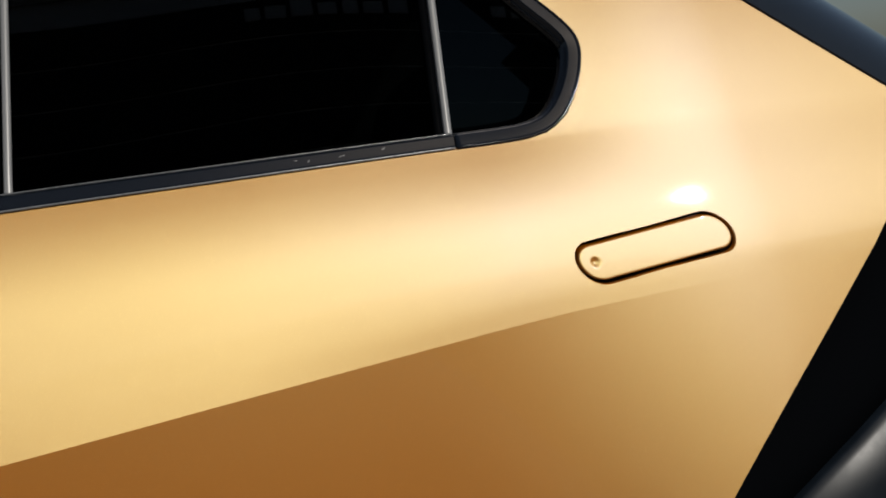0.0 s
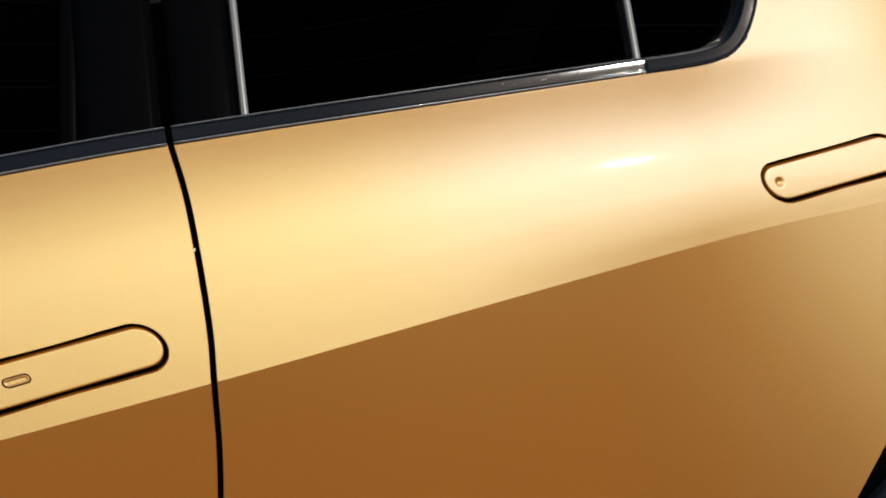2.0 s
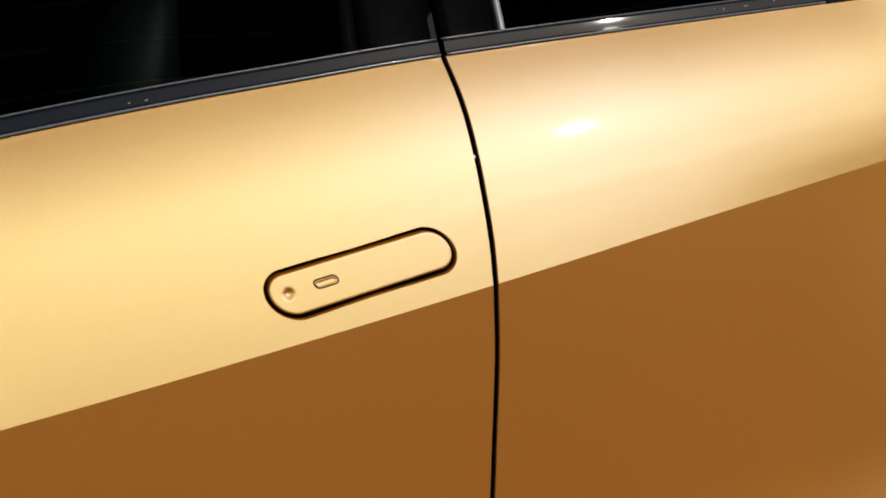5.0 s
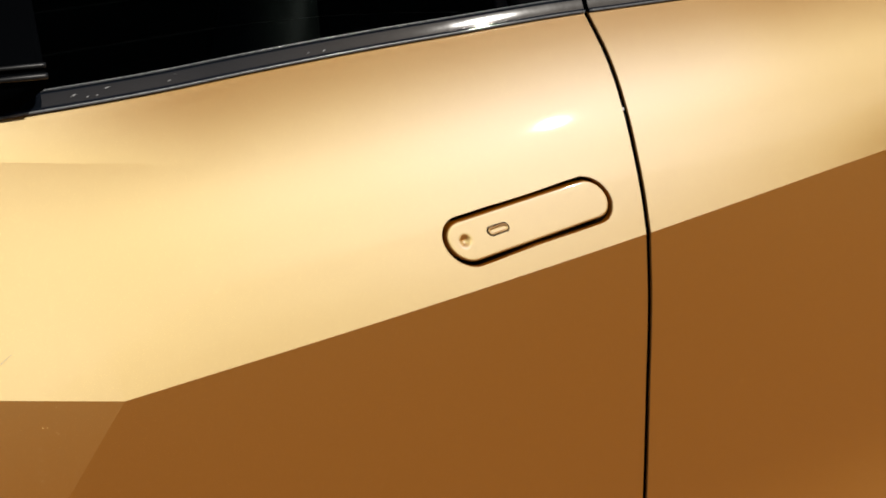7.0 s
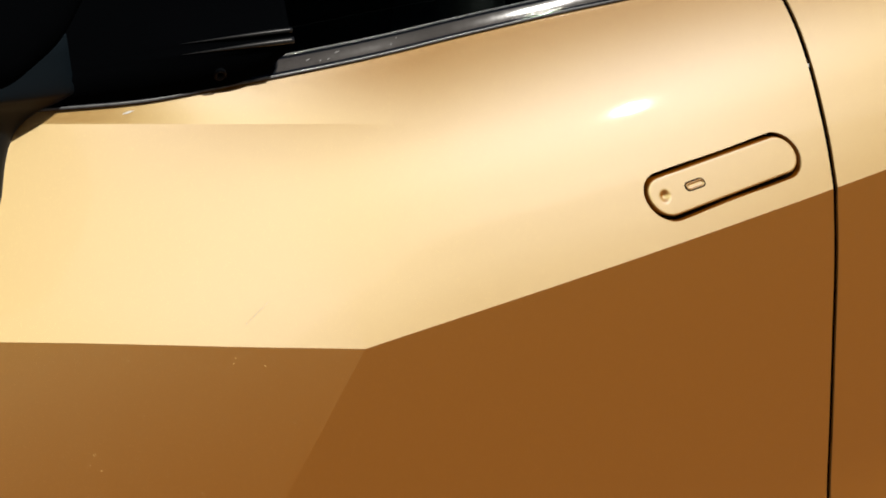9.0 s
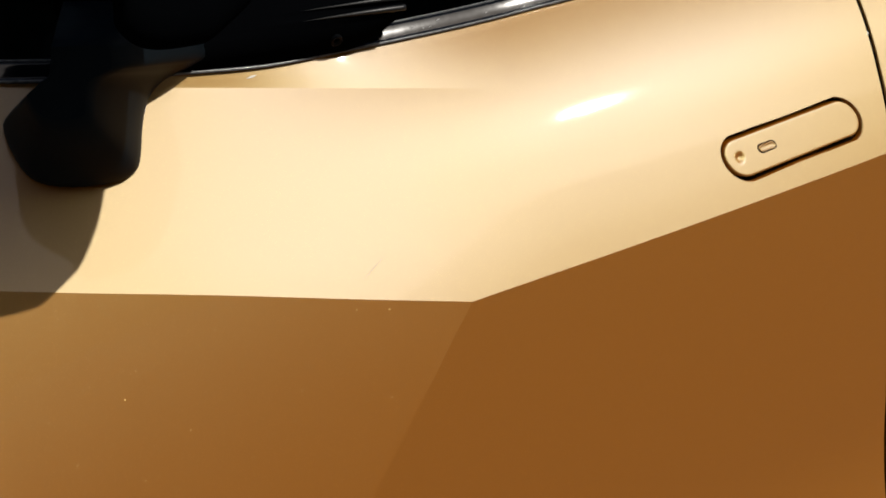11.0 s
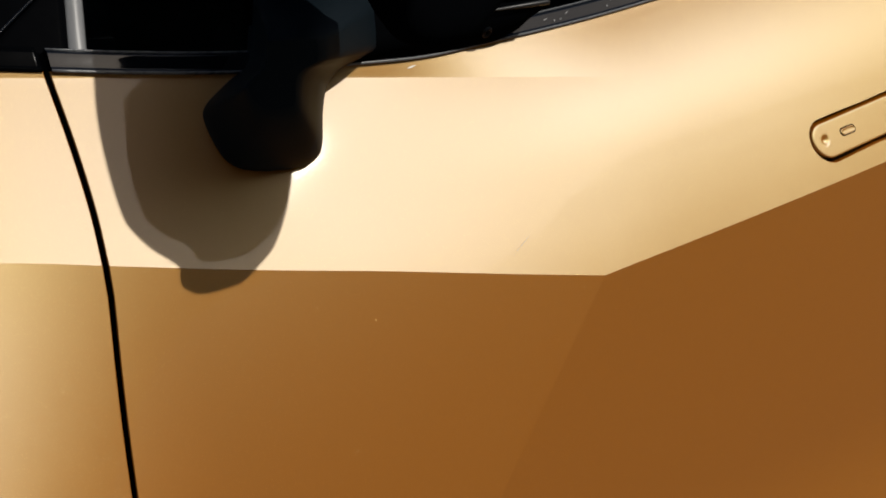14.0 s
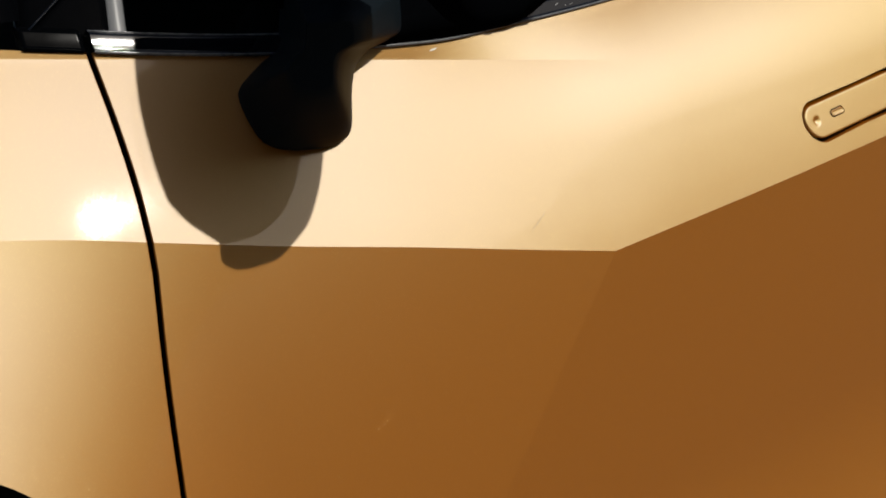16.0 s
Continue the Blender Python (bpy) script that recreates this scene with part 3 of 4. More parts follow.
def grip(name, spot):
    """A flush pull handle in its slot, with a finger dimple and, in front, a small button."""
    cx, cz, tilt = spot
    bm = bmesh.new()
    rings = []
    n = 160
    r_out = SLOT_R - 0.0066
    ca, sa = math.cos(tilt), math.sin(tilt)
    lift = 0.0004
    insets = [0.0, 0.0, 0.0004, 0.0012, 0.0024] + [0.0024 + (r_out - 0.0026) * i / 16 for i in range(1, 17)]
    outs = [0.016, 0.0030, 0.0012, 0.0003, 0.0] + [0.0] * 16
    dx, dz = -0.0945, 0.0015
    for ins, dy in zip(insets, outs):
        ring = []
        for x, z in stadium(n, cx, cz + lift, SLOT_HALF, r_out - ins, tilt):
            y = side(x, z) + 0.0005 + dy
            lx, lz = (x - cx) * ca + (z - cz) * sa, -(x - cx) * sa + (z - cz) * ca
            r = math.hypot(lx - dx, lz - dz)
            if r < 0.0090:
                y += 0.0032 * (0.5 + 0.5 * math.cos(math.pi * r / 0.0090))
            ring.append(bm.verts.new((x, y, z)))
        rings.append(ring)
    for a, b in zip(rings, rings[1:]):
        for q in range(n):
            f = bm.faces.new((a[q], a[(q + 1) % n], b[(q + 1) % n], b[q]))
            f.smooth = True
    last = rings[-1]
    for q in range(n // 2 - 1):
        a, b, c, d = last[q], last[q + 1], last[n - 2 - q], last[n - 1 - q]
        try:
            bm.faces.new((a, b, c, d)).smooth = True
        except ValueError:
            pass
    bmesh.ops.recalc_face_normals(bm, faces=bm.faces)
    if sum(f.normal.y * f.calc_area() for f in bm.faces) > 0:
        bmesh.ops.reverse_faces(bm, faces=bm.faces)
    h = crown(part(name, bm, GOLD, car, "gold flush pull handle with a finger dimple"))
    floor_bm = bmesh.new()
    sheet(floor_bm, [[(cx + a, side(cx + a, cz + b) + 0.018, cz + b) for a in (-0.13, -0.07, 0, 0.07, 0.13)] for b in (-0.035, 0, 0.035)])
    part("handle_pocket", floor_bm, SEAM, car, "black pocket behind the handle")
    return h


front_handle = grip("door_handle", HANDLES["front_door"])
grip("door_handle", HANDLES["rear_door"])
# the button on the front handle: a proud rim with a sunk face
bm = bmesh.new()
cx, cz, tilt = HANDLES["front_door"]
bx, bz = cx - 0.0480, cz - 0.0022
rings = []
for r, out in ((0.0050, 0.0014), (0.0046, -0.0004), (0.0040, -0.0013), (0.0033, -0.0012), (0.0026, -0.0004), (0.0012, -0.0003)):
    rings.append([bm.verts.new((x, side(x, z) + 0.0005 + out, z)) for x, z in stadium(40, bx, bz, 0.0092, r, tilt)])
for a, b in zip(rings, rings[1:]):
    for q in range(40):
        bm.faces.new((a[q], b[q], b[(q + 1) % 40], a[(q + 1) % 40])).smooth = True
bm.faces.new(rings[-1][::-1])
bmesh.ops.recalc_face_normals(bm, faces=bm.faces)
if sum(f.normal.y * f.calc_area() for f in bm.faces) > 0:
    bmesh.ops.reverse_faces(bm, faces=bm.faces)
crown(part("lock_button", bm, GOLD, front_handle, "small oblong lock button"))
bm = bmesh.new()
rings = [[bm.verts.new((x, side(x, z) + 0.0005 + out, z)) for x, z in stadium(40, bx, bz, 0.0092, r, tilt)] for r, out in ((0.0064, 0.0002), (0.0061, -0.0003), (0.0050, -0.0003), (0.0047, 0.0008))]
for a, b in zip(rings, rings[1:]):
    for q in range(40):
        bm.faces.new((a[q], b[q], b[(q + 1) % 40], a[(q + 1) % 40])).smooth = True
bmesh.ops.recalc_face_normals(bm, faces=bm.faces)
part("button_gap", bm, SEAM, front_handle, "dark gap round the lock button")


# ---- outside mirror ----
def mirror_sections(name, sections, mat, parent, label, n=28):
    """A smooth body over sections: centre, two half axes and a squareness."""
    bm = bmesh.new()
    rows = []
    for c, a, b, p in sections:
        c, a, b = Vector(c), Vector(a), Vector(b)
        row = []
        for i in range(n):
            t = 2 * math.pi * i / n
            u, v = math.cos(t), math.sin(t)
            row.append(c + a * math.copysign(abs(u) ** p, u) + b * math.copysign(abs(v) ** p, v))
        rows.append(row + row[:1])
    vs = [[bm.verts.new(p) for p in r[:-1]] for r in rows]
    for q, r in zip(vs, vs[1:]):
        for i in range(n):
            bm.faces.new((q[i], q[(i + 1) % n], r[(i + 1) % n], r[i])).smooth = True
    bm.faces.new(vs[0][::-1])
    bm.faces.new(vs[-1])
    bmesh.ops.recalc_face_normals(bm, faces=bm.faces)
    return part(name, bm, mat, parent, label)


def mirror_housing():
    """The long head of the mirror: a keel below, a double lip along the outer face and a blunt rear end."""
    out_y = smooth_curve([(-1.03, 0.070), (-0.98, 0.055), (-0.947, 0.050), (-0.87, 0.042), (-0.78, 0.034), (-0.705, 0.030), (-0.688, 0.032)])
    keel = smooth_curve([(-1.03, 1.050), (-1.0, 1.024), (-0.95, 1.012), (-0.88, 1.009), (-0.78, 1.008), (-0.740, 1.010), (-0.712, 1.019), (-0.694, 1.030), (-0.682, 1.036)])
    bm = bmesh.new()
    rows = []
    for i in range(61):
        x = lerp(-1.02, -0.691, i / 60)
        yo, zb = out_y(x), keel(x)
        lip = max(1.038, zb + 0.004)
        k = step(-0.86, -0.74, x)
        d = 1.0 if x < -0.78 else 1.0 - 0.12 * ((x + 0.78) / 0.08) ** 2
        section = [(0.092, 1.085), (0.078, lerp(zb, 1.06, 0.45)), (0.072, zb + 0.004), (0.064, zb), (lerp(0.064, yo, 0.5), lerp(zb, lip, 0.45)), (lerp(0.064, yo, 0.85), lerp(zb, lip, 0.82)), (yo + 0.004, lip - 0.001), (yo + 0.003 - 0.004 * k, lip + 0.003), (yo + 0.003 - 0.004 * k, lip + 0.006), (yo + 0.003 - 0.001 * k, lip + 0.009), (yo + 0.003 - 0.003 * k, lip + 0.013), (yo + 0.003 - 0.003 * k, lip + 0.016), (yo + 0.003, lip + 0.020), (yo + 0.004, 1.10), (yo + 0.010, 1.165), (yo + 0.024, 1.205), (yo + 0.05, 1.222), (0.05, 1.225), (0.10, 1.205)]
        rows.append([(x + 0.015, 0.02 + (y - 0.02) * d, z) for y, z in section])
    vs = sheet(bm, [r + r[:1] for r in rows])
    bm.faces.new(vs[0][:-1])
    bm.faces.new(vs[-1][:-1])
    bmesh.ops.remove_doubles(bm, verts=bm.verts, dist=1e-5)
    bmesh.ops.recalc_face_normals(bm, faces=bm.faces)
    head = part("mirror_housing", bm, SHELL, car, "matt black mirror housing")
    round_edge = [(math.cos(q * math.pi / 4), math.sin(q * math.pi / 4)) for q in range(-2, 7)]
    for up, r in ((0.0045, 0.0030), (0.0145, 0.0024)):
        bm = bmesh.new()
        st = []
        for i in range(33):
            x = lerp(-0.80, -0.690, i / 32)
            d = 1.0 if x < -0.78 else 1.0 - 0.12 * ((x + 0.78) / 0.08) ** 2
            y = out_y(x) + 0.0015 - 0.003 * step(-0.86, -0.74, x)
            st.append((Vector((x + 0.015, 0.02 + (y - 0.02) * d, max(1.038, keel(x) + 0.004) + up)), Vector((0, 0, r * step(-0.81, -0.70, x))), Vector((0, -r * step(-0.81, -0.70, x), 0))))
        sweep(bm, st, round_edge)
        part("housing_lip", bm, LIP, head, "grey-black rounded lip of the mirror housing")
    return head


mirror_head = mirror_housing()
# the small camera under the mirror
bm = bmesh.new()
rings = []
for q, dz in ((0.0060, 0.004), (0.0060, 0.0), (0.0052, -0.0008), (0.0042, -0.0004), (0.0034, 0.002)):
    rings.append([bm.verts.new((-0.748 + q * math.cos(k * math.pi / 12), 0.049 + q * math.sin(k * math.pi / 12) * 0.9, 1.0190 + dz - 0.75 * q * math.sin(k * math.pi / 12))) for k in range(24)])
for a, b in zip(rings, rings[1:]):
    for k in range(24):
        bm.faces.new((a[k], a[(k + 1) % 24], b[(k + 1) % 24], b[k])).smooth = True
bm.faces.new(rings[-1])
part("camera_lens", bm, SATIN, mirror_head, "small round camera lens under the mirror")


def mirror_arm():
    """The arm that carries the mirror: broad where it sits on the door, slimmer outwards, with a flat foot below."""
    half = [(-1.010, 1.090), (-1.027, 1.032), (-1.052, 1.014), (-1.077, 0.996), (-1.081, 0.981), (-1.071, 0.950), (-1.056, 0.933), (-1.029, 0.924), (-0.996, 0.921), (-0.976, 0.925), (-0.967, 0.936), (-0.961, 0.966), (-0.955, 0.985), (-0.947, 0.998), (-0.930, 1.009), (-0.903, 1.017), (-0.885, 1.030), (-0.880, 1.090)]
    pts = []
    for i in range(len(half) - 1):
        p0, p1, p2, p3 = (Vector(half[min(max(i + d, 0), len(half) - 1)]) for d in (-1, 0, 1, 2))
        for q in (0, 0.25, 0.5, 0.75):
            pts.append(0.5 * (2 * p1 + (p2 - p0) * q + (2 * p0 - 5 * p1 + 4 * p2 - p3) * q * q + (3 * p1 - p0 - 3 * p2 + p3) * q ** 3))
    bm = bmesh.new()
    rings = []
    hub = Vector((-1.04, 1.02))
    for s, k in ((-0.12, 1.0), (0, 1.0), (0.06, 0.992), (0.13, 0.97), (0.22, 0.93), (0.35, 0.86), (0.5, 0.76), (0.7, 0.62), (0.9, 0.46), (0.98, 0.36)):
        ring = []
        for p in pts:
            q = hub + (p - hub) * k
            door = side(p.x, min(p.y, belt_z(p.x)))
            y = lerp(door - 0.001, -0.03, s)
            ring.append(bm.verts.new((q.x + 0.5 * (door - 0.045) * (1 - max(0, s)), y, q.y)))
        rings.append(ring)
    n = len(pts)
    for a, b in zip(rings, rings[1:]):
        for i in range(n):
            bm.faces.new((a[i], a[(i + 1) % n], b[(i + 1) % n], b[i])).smooth = True
    bm.faces.new(rings[-1])
    bmesh.ops.recalc_face_normals(bm, faces=bm.faces)
    return part("mirror_foot", bm, FOOT, car, "satin black mirror arm on the door")


mirror_arm()


def mirror_shadow_cap():
    """The outer shell of the mirror, mostly unseen and added to cast its shadow on the door: a rounded face with the
    camera pod below, tapering in to the housing.
    """
    # outline of the wanted door shadow, carried back towards the sun
    half = [(-1.0005, 1.300), (-1.0140, 1.268), (-1.0278, 1.2176), (-1.0360, 1.166), (-1.0390, 1.122), (-1.0365, 1.1045), (-1.0260, 1.080), (-1.0115, 1.0600), (-1.0078, 1.0515), (-1.0095, 1.0372), (-1.0010, 1.0262), (-0.9870, 1.0212), (-0.9660, 1.0208), (-0.9525, 1.0225), (-0.9350, 1.0328), (-0.9147, 1.0483), (-0.8927, 1.0778), (-0.8780, 1.1030), (-0.8650, 1.131), (-0.8530, 1.170), (-0.852, 1.23), (-0.87, 1.29), (-0.93, 1.31)]
    pts = []
    for i in range(len(half)):
        p0, p1, p2, p3 = (Vector(half[(i + d) % len(half)]) for d in (-1, 0, 1, 2))
        for q in (0, 0.25, 0.5, 0.75):
            pts.append(0.5 * (2 * p1 + (p2 - p0) * q + (2 * p0 - 5 * p1 + 4 * p2 - p3) * q * q + (3 * p1 - p0 - 3 * p2 + p3) * q ** 3))
    bm = bmesh.new()
    rings = []
    hub = Vector((-0.945, 1.165))
    for y, k, inset in ((0.02, 0.35, 0.0), (-0.06, 0.45, 0.0), (-0.13, 0.62, 0.0), (-0.185, 0.86, 0.0), (-0.215, 0.97, 0.0), (-0.235, 1.0, 0.0), (-0.243, 1.0, 0.003), (-0.249, 1.0, 0.010), (-0.253, 1.0, 0.022), (-0.255, 1.0, 0.045)):
        ring = []
        for p in pts:
            q = hub + (p - hub) * k
            d = (hub - q).normalized()
            ring.append(bm.verts.new((q.x + d.x * inset, y, q.y + d.y * inset)))
        rings.append(ring)
    n = len(pts)
    for a, b in zip(rings, rings[1:]):
        for i in range(n):
            bm.faces.new((a[i], a[(i + 1) % n], b[(i + 1) % n], b[i])).smooth = True
    bm.faces.new(rings[-1])
    bm.faces.new(rings[0][::-1])
    bmesh.ops.recalc_face_normals(bm, faces=bm.faces)
    return part("mirror_shadow_cap", bm, SHELL, car, "rounded black mirror cap, added to cast the shadow on the door")


mirror_shadow_cap()

# ---- rear window, cabin, roof, far side ----
bm = bmesh.new()
rows, seal = [], []
for i in range(25):
    z = lerp(1.0, 1.42, i / 24)
    x = 1.1869 - (z - 1.2535) / 0.7227
    y = side(x, max(z, belt_z(x)))
    rows.append([(x + 0.004 + 0.55 * j / 16, y + 0.004 + 0.004 * j + 0.0016 * j * j, z + 0.003) for j in range(17)])
    seal.append((Vector((x, y, z)), Vector((0.62, 0, 0.78)), Vector((0, -1, 0))))
sheet(bm, rows)
bmesh.ops.recalc_face_normals(bm, faces=bm.faces)
part("rear_glass", bm, REAR_GLASS, car, "dark tinted rear window wrapping the side")
bm = bmesh.new()
sweep(bm, seal, [(-0.001, -0.02), (-0.001, -0.004), (0.001, -0.003), (0.0045, -0.003), (0.006, -0.0035), (0.0065, -0.02)])
part("window_seal", bm, SEAM, car, "black rubber seal of the rear window")
bm = bmesh.new()
sheet(bm, [[(x, y, z) for x in (-1.6, 0, 1.6)] for y, z in ((1.85, 1.42), (1.85, 0.45), (0.16, 0.45), (0.16, 0.98))])
sheet(bm, [[(-1.62, y, z) for y in (0.12, 1.88)] for z in (0.4, 1.2)])
part("cabin_lining", bm, CABIN, car, "dark cabin lining")
bm = bmesh.new()
sheet(bm, [[(x, 0.22 + 1.5 * i / 12, 1.44 + 0.06 * math.sin(math.pi * i / 12)) for x in (-1.2, -0.4, 0.3, 1.03)] for i in range(13)])
part("roof", bm, GLOSS, car, "black roof")
bm = bmesh.new()
sheet(bm, [[(x, 1.93, z) for x in (-2.35, 0, 2.1)] for z in (0.24, 1.07)])
sheet(bm, [[(x, 1.93 - 0.42 * (z - 1.07), z) for x in (-1.4, 0, 1.4)] for z in (1.07, 1.47)])
part("far_side", bm, DARK, car, "far body side")


def seat(x):
    """A seat of the car: cushion, leaning back, and a head rest on two chrome posts, well rounded."""
    made = None
    for nm, sec in (("seat_cushion", [((x - 0.45 + 0.09 * i, 0.62, 0.60 + 0.012 * math.sin(i)), (0, 0.24, 0), (0, 0, 0.09), 0.6) for i in range(6)]),
                    ("seat_back", [((x + 0.02 + 0.022 * i, 0.62, 0.62 + 0.085 * i), (0, (0.25 - 0.010 * i) * (1, 1, 1, 1, 1, 1, 0.93, 0.62)[int(i + 0.6)], 0), ((0.085 - 0.004 * i) * (1, 1, 1, 1, 1, 1, 0.9, 0.5)[int(i + 0.6)], 0, 0.02), 0.6) for i in (0, 1, 2, 3, 4, 5, 6, 6.4)]),
                    ("head_rest", [((x + 0.22 + 0.01 * i, 0.62, 1.26 + 0.04 * i), (0, 0.13 - 0.01 * abs(i - 2), 0), (0.05, 0, 0), 0.7) for i in range(5)])):
        made = mirror_sections(nm, sec, LEATHER, car, "dark leather car seat")
    for dy in (-0.05, 0.05):
        mirror_sections("head_rest_post", [((x + 0.20 + 0.02 * i, 0.62 + dy, 1.10 + 0.09 * i), (0.006, 0, 0), (0, 0.006, 0), 1.0) for i in range(3)], CHROME, made, "", 10)


seat(-0.48)
seat(0.55)


# ---- wheels ----
def wheel(x, y0, r):
    bm = bmesh.new()
    prof = [(r - 0.14, 0.015), (r - 0.11, 0.004), (r - 0.07, -0.004), (r - 0.03, 0.004), (r - 0.008, 0.022), (r, 0.05), (r, 0.22), (r - 0.03, 0.25), (r - 0.14, 0.24)]
    n = 72
    vs = [[bm.verts.new((x + q * math.sin(2 * math.pi * i / n), y0 + w, r + q * math.cos(2 * math.pi * i / n))) for q, w in prof] for i in range(n)]
    for i in range(n):
        for j in range(len(prof) - 1):
            bm.faces.new((vs[i][j], vs[i][j + 1], vs[(i + 1) % n][j + 1], vs[(i + 1) % n][j])).smooth = True
    bmesh.ops.recalc_face_normals(bm, faces=bm.faces)
    w = part("tyre", bm, RUBBER, car, "black rubber tyre")
    bm = bmesh.new()
    rr = r - 0.135
    rim_prof = [(0.0, 0.05), (0.05, 0.045), (0.08, 0.06), (rr - 0.03, 0.03), (rr - 0.01, 0.012), (rr + 0.004, 0.016), (rr + 0.004, 0.2)]
    vs = [[bm.verts.new((x + q * math.sin(2 * math.pi * i / n), y0 + w2, r + q * math.cos(2 * math.pi * i / n))) for q, w2 in rim_prof[1:]] for i in range(n)]
    for i in range(n):
        for j in range(len(rim_prof) - 2):
            bm.faces.new((vs[i][j], vs[i][j + 1], vs[(i + 1) % n][j + 1], vs[(i + 1) % n][j])).smooth = True
    bm.faces.new([v[0] for v in vs])
    bmesh.ops.recalc_face_normals(bm, faces=bm.faces)
    part("rim", bm, DARK, w, "dark alloy rim")


for wx in (WHEEL_R, WHEEL_F):
    wheel(wx, 0.045, 0.375)
    wheel(wx, 1.66, 0.375)


def arch_flare(g, z0, z1):
    """The gloss black flare of the rear wheel arch, behind a deep black groove along the cut of the door."""
    for name, mat, profile, label in (
            ("arch_groove", SHELL, ((0.001, 0.012), (0.002, 0.075), (0.052, 0.080), (0.056, 0.040)), "deep black groove beside the wheel arch"),
            ("wheel_arch", FLARE, ((0.056, 0.060), (0.058, 0.034), (0.061, 0.029), (0.072, 0.022), (0.095, 0.010), (0.125, 0.001), (0.16, -0.004), (0.20, -0.004), (0.25, 0.004), (0.29, 0.02), (0.30, 0.05), (0.30, 0.3)), "gloss blue-black wheel arch flare")):
        bm = bmesh.new()
        rows = []
        for i in range(48):
            z = lerp(z0, z1, i / 47)
            x, x2 = g(z), g(z + 0.01)
            nx, nz = 0.01 / math.hypot(0.01, x2 - x), -(x2 - x) / math.hypot(0.01, x2 - x)
            y = side(x, min(z, belt_z(x)))
            wide = 0.40 * max(0.0, z - 0.42)
            rows.append([(x + nx * (u + (wide if u > 0.04 else 0)), y + v, z + nz * (u + (wide if u > 0.04 else 0))) for u, v in profile])
        sheet(bm, rows)
        bmesh.ops.recalc_face_normals(bm, faces=bm.faces)
        part(name, bm, mat, car, label)


arch_flare(arch_r, 0.2, 1.0)
bm = bmesh.new()
sheet(bm, [[(x, 0.36, z) for x in (0.7, 1.3, 2.2)] for z in (0.12, 1.0)])
part("arch_back", bm, SHELL, car, "black inner wheel well")
bm = bmesh.new()
sheet(bm, [[(x, 0.36, z) for x in (-2.3, -1.7, -1.1)] for z in (0.12, 0.95)])
part("arch_back", bm, SHELL, car, "black inner wheel well")


# ---- small marks ----
CHIP = material("bare_white", (0.75, 0.74, 0.70), 0.5)
SCUFF = material("grey_scuff", (0.22, 0.22, 0.22), 0.6)


def streak(name, a, b, width, label, mat=CHIP, raise_by=0.0006, on_trim=False):
    """A thin scratch on the body side or on the trim, tapering to both ends."""
    bm = bmesh.new()
    left, right = [], []
    d = Vector((b[0] - a[0], b[1] - a[1])).normalized()
    for i in range(9):
        s = i / 8
        w = width * (0.15 + math.sin(math.pi * s)) / 2
        for row, sign in ((left, 1), (right, -1)):
            x, z = lerp(a[0], b[0], s) - d.y * w * sign, lerp(a[1], b[1], s) + d.x * w * sign
            if on_trim:
                u = z - belt_z(x)
                y = side(x, belt_z(x)) + 0.30 * u - 0.0035
            else:
                y = side(x, z) - raise_by
            row.append((x, y, z))
    sheet(bm, [left, right])
    return part(name, bm, mat, car, label)


streak("scratch", (-0.8435, 0.9963), (-0.8325, 0.9982), 0.0016, "short white scratch in the paint")
streak("scratch", (-0.7786, 0.7797), (-0.7512, 0.7959), 0.0003, "fine pale scratch in the paint", SCUFF)
rng = random.Random(4)
for x0, x1, n in ((-0.66, -0.52, 6), (-0.42, -0.37, 3), (0.44, 0.58, 5)):
    for _ in range(n):
        x = rng.uniform(x0, x1)
        z = belt_z(x) + rng.uniform(0.006, 0.016)
        k = rng.uniform(0.0012, 0.007)
        streak("scuff", (x, z), (x + k, z + 0.35 * k), rng.uniform(0.0005, 0.0010), "small pale scuff on the trim", SCUFF, on_trim=True)
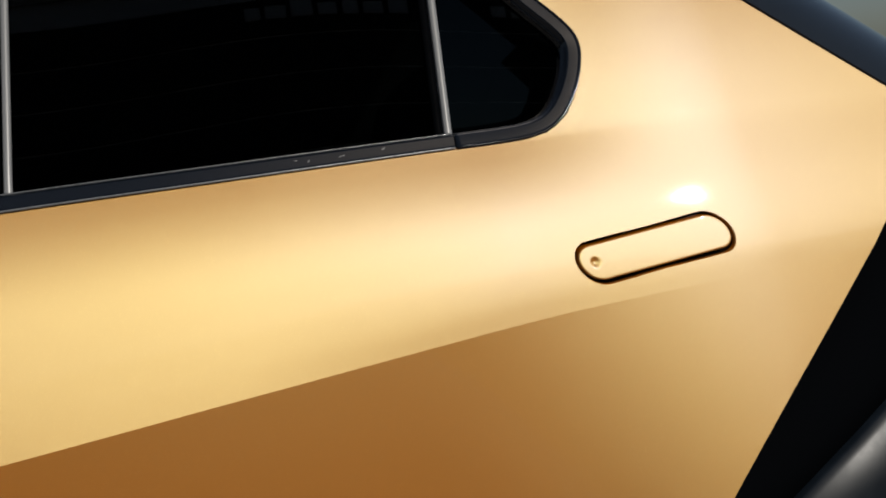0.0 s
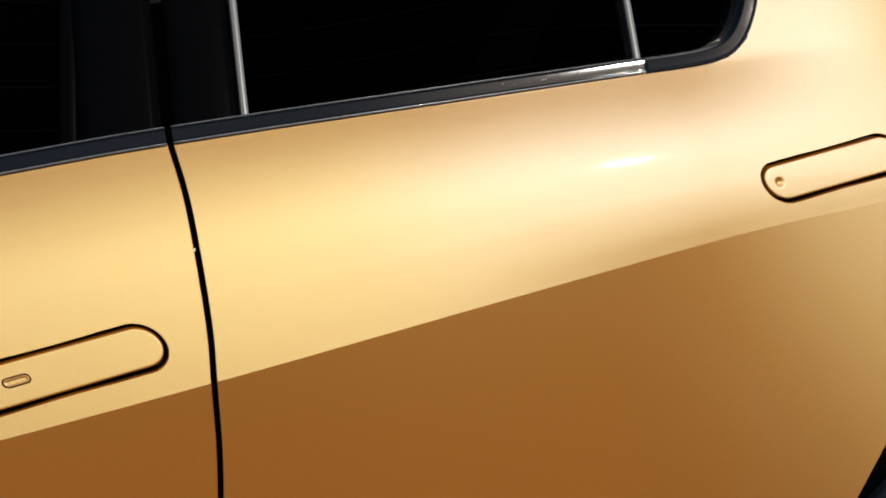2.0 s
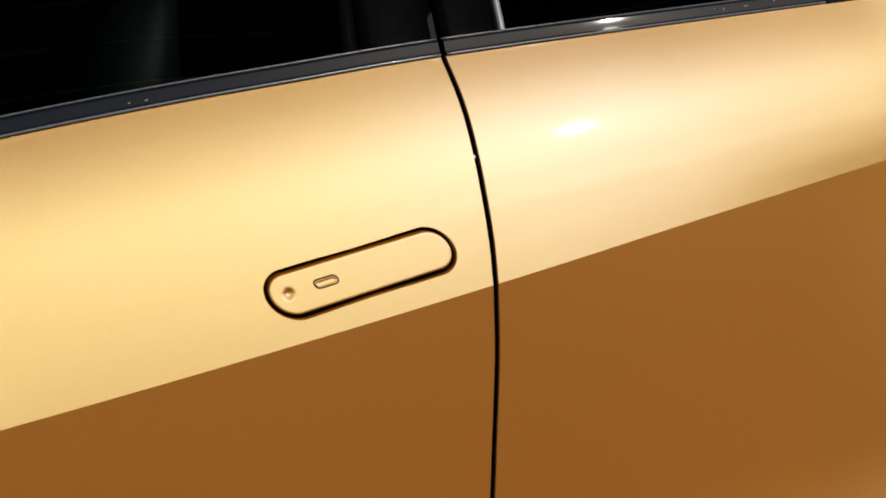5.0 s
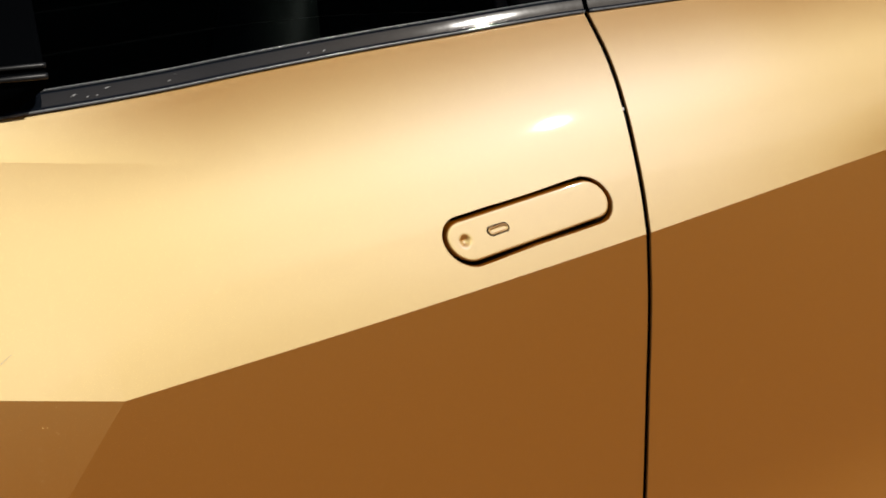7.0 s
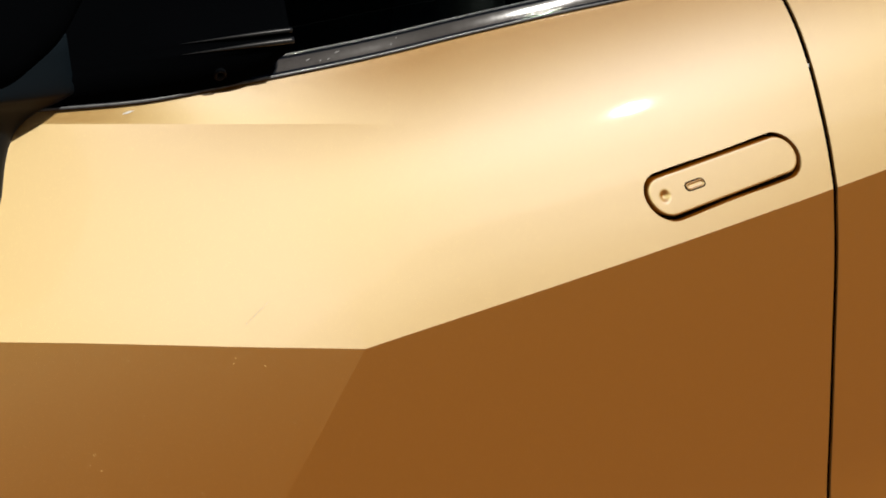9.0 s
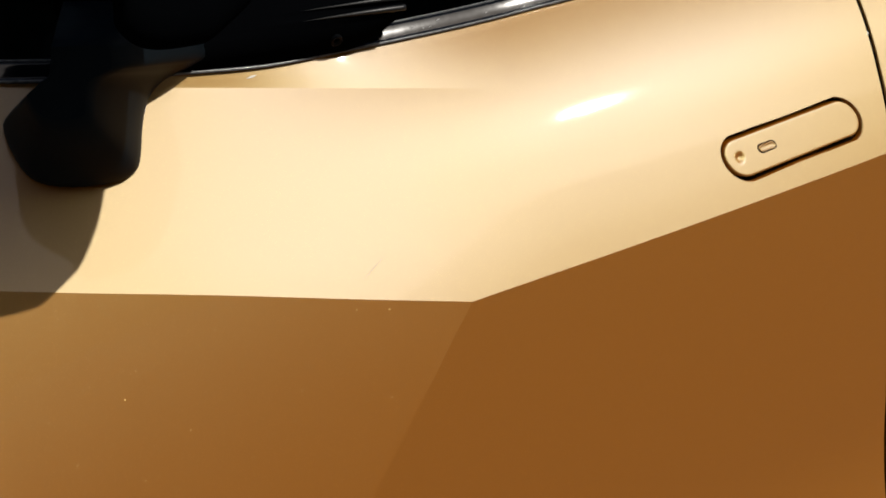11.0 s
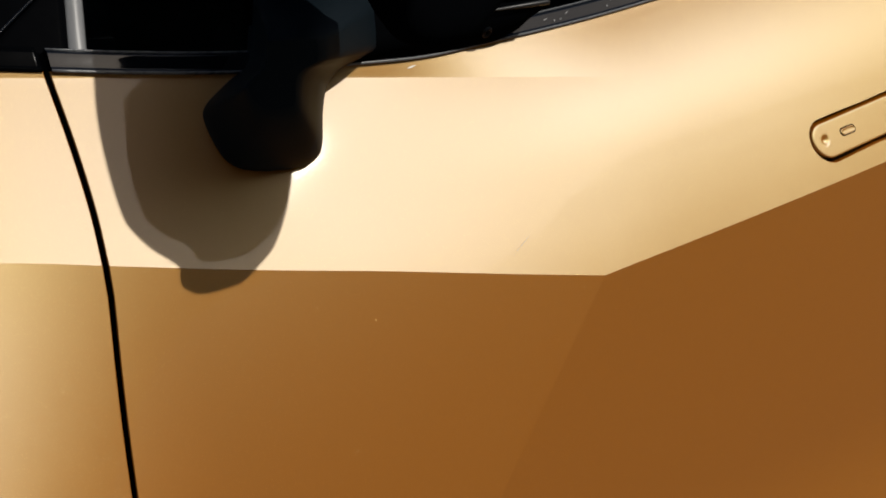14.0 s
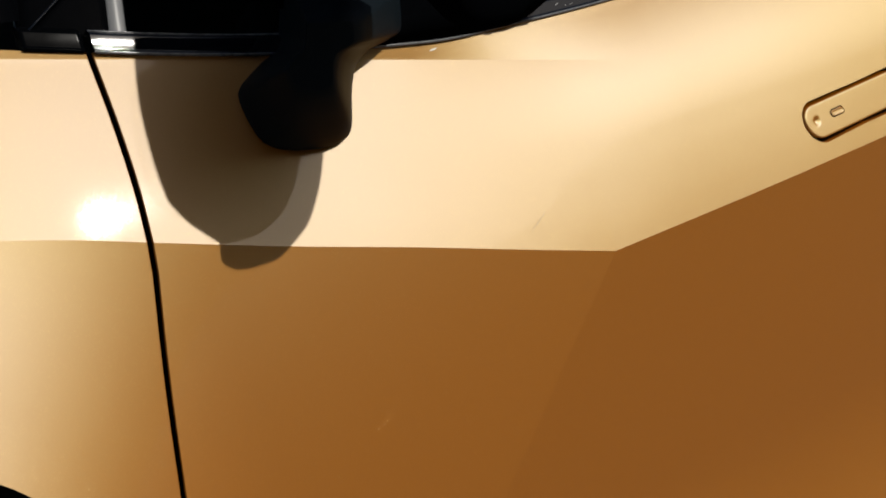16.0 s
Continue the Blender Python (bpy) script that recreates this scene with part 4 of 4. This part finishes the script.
# a small white buffer at the rear edge of the front door
bm = bmesh.new()
bmesh.ops.create_uvsphere(bm, u_segments=12, v_segments=8, radius=1.0)
for v in bm.verts:
    v.co = Vector((gap_b(0.928) - 0.0030 + 0.0016 * v.co.x, side(0.0, 0.928) + 0.0008 + 0.0014 * v.co.y, 0.9285 + 0.0024 * v.co.z))
for f in bm.faces:
    f.smooth = True
part("door_buffer", bm, CHIP, car, "tiny white buffer in the door gap")


# ---- the rest of the body: bonnet, nose, tail ----
bm = bmesh.new()
sheet(bm, [[(lerp(-2.42, -1.36, i / 10), lerp(side(max(-2.35, lerp(-2.42, -1.36, i / 10)), 1.09), 1.90, j / 12), belt_z(lerp(-2.42, -1.36, i / 10)) + 0.002 + 0.07 * math.sin(math.pi * j / 12) ** 0.7) for j in range(13)] for i in range(11)])
bmesh.ops.recalc_face_normals(bm, faces=bm.faces)
part("bonnet", bm, GOLD, car)
bm = bmesh.new()
sheet(bm, [[(x - 0.10 * math.sin(math.pi * j / 12), lerp(0.0, 1.93, j / 12), z) for j in range(13)] for x, z in ((-2.42, 1.09), (-2.56, 0.96), (-2.62, 0.75), (-2.60, 0.45), (-2.50, 0.22))])
sheet(bm, [[(x, y, z) for z in (1.09, 0.80, 0.45, 0.22)] for x, y in ((-2.42, 0.0), (-2.34, -0.02), (-2.22, 0.0))])
bmesh.ops.recalc_face_normals(bm, faces=bm.faces)
part("front_bumper", bm, GOLD, car)
bm = bmesh.new()
sheet(bm, [[(x, 0.11 + 0.4 * (x - 1.72) ** 2, z) for x in (1.50, 1.72, 1.95, 2.15)] for z in (0.86, 1.0, 1.08)])
sheet(bm, [[(x, 0.11 + 0.4 * (x - 1.72) ** 2, z) for x in (1.98, 2.08, 2.15)] for z in (0.25, 0.5, 0.86)])
sheet(bm, [[(x + 0.08 * math.sin(math.pi * j / 12), lerp(0.18, 1.75, j / 12), z) for j in range(13)] for x, z in ((1.75, 1.12), (2.10, 1.09), (2.17, 0.95), (2.19, 0.6), (2.12, 0.25))])
bmesh.ops.recalc_face_normals(bm, faces=bm.faces)
part("tail", bm, GOLD, car)
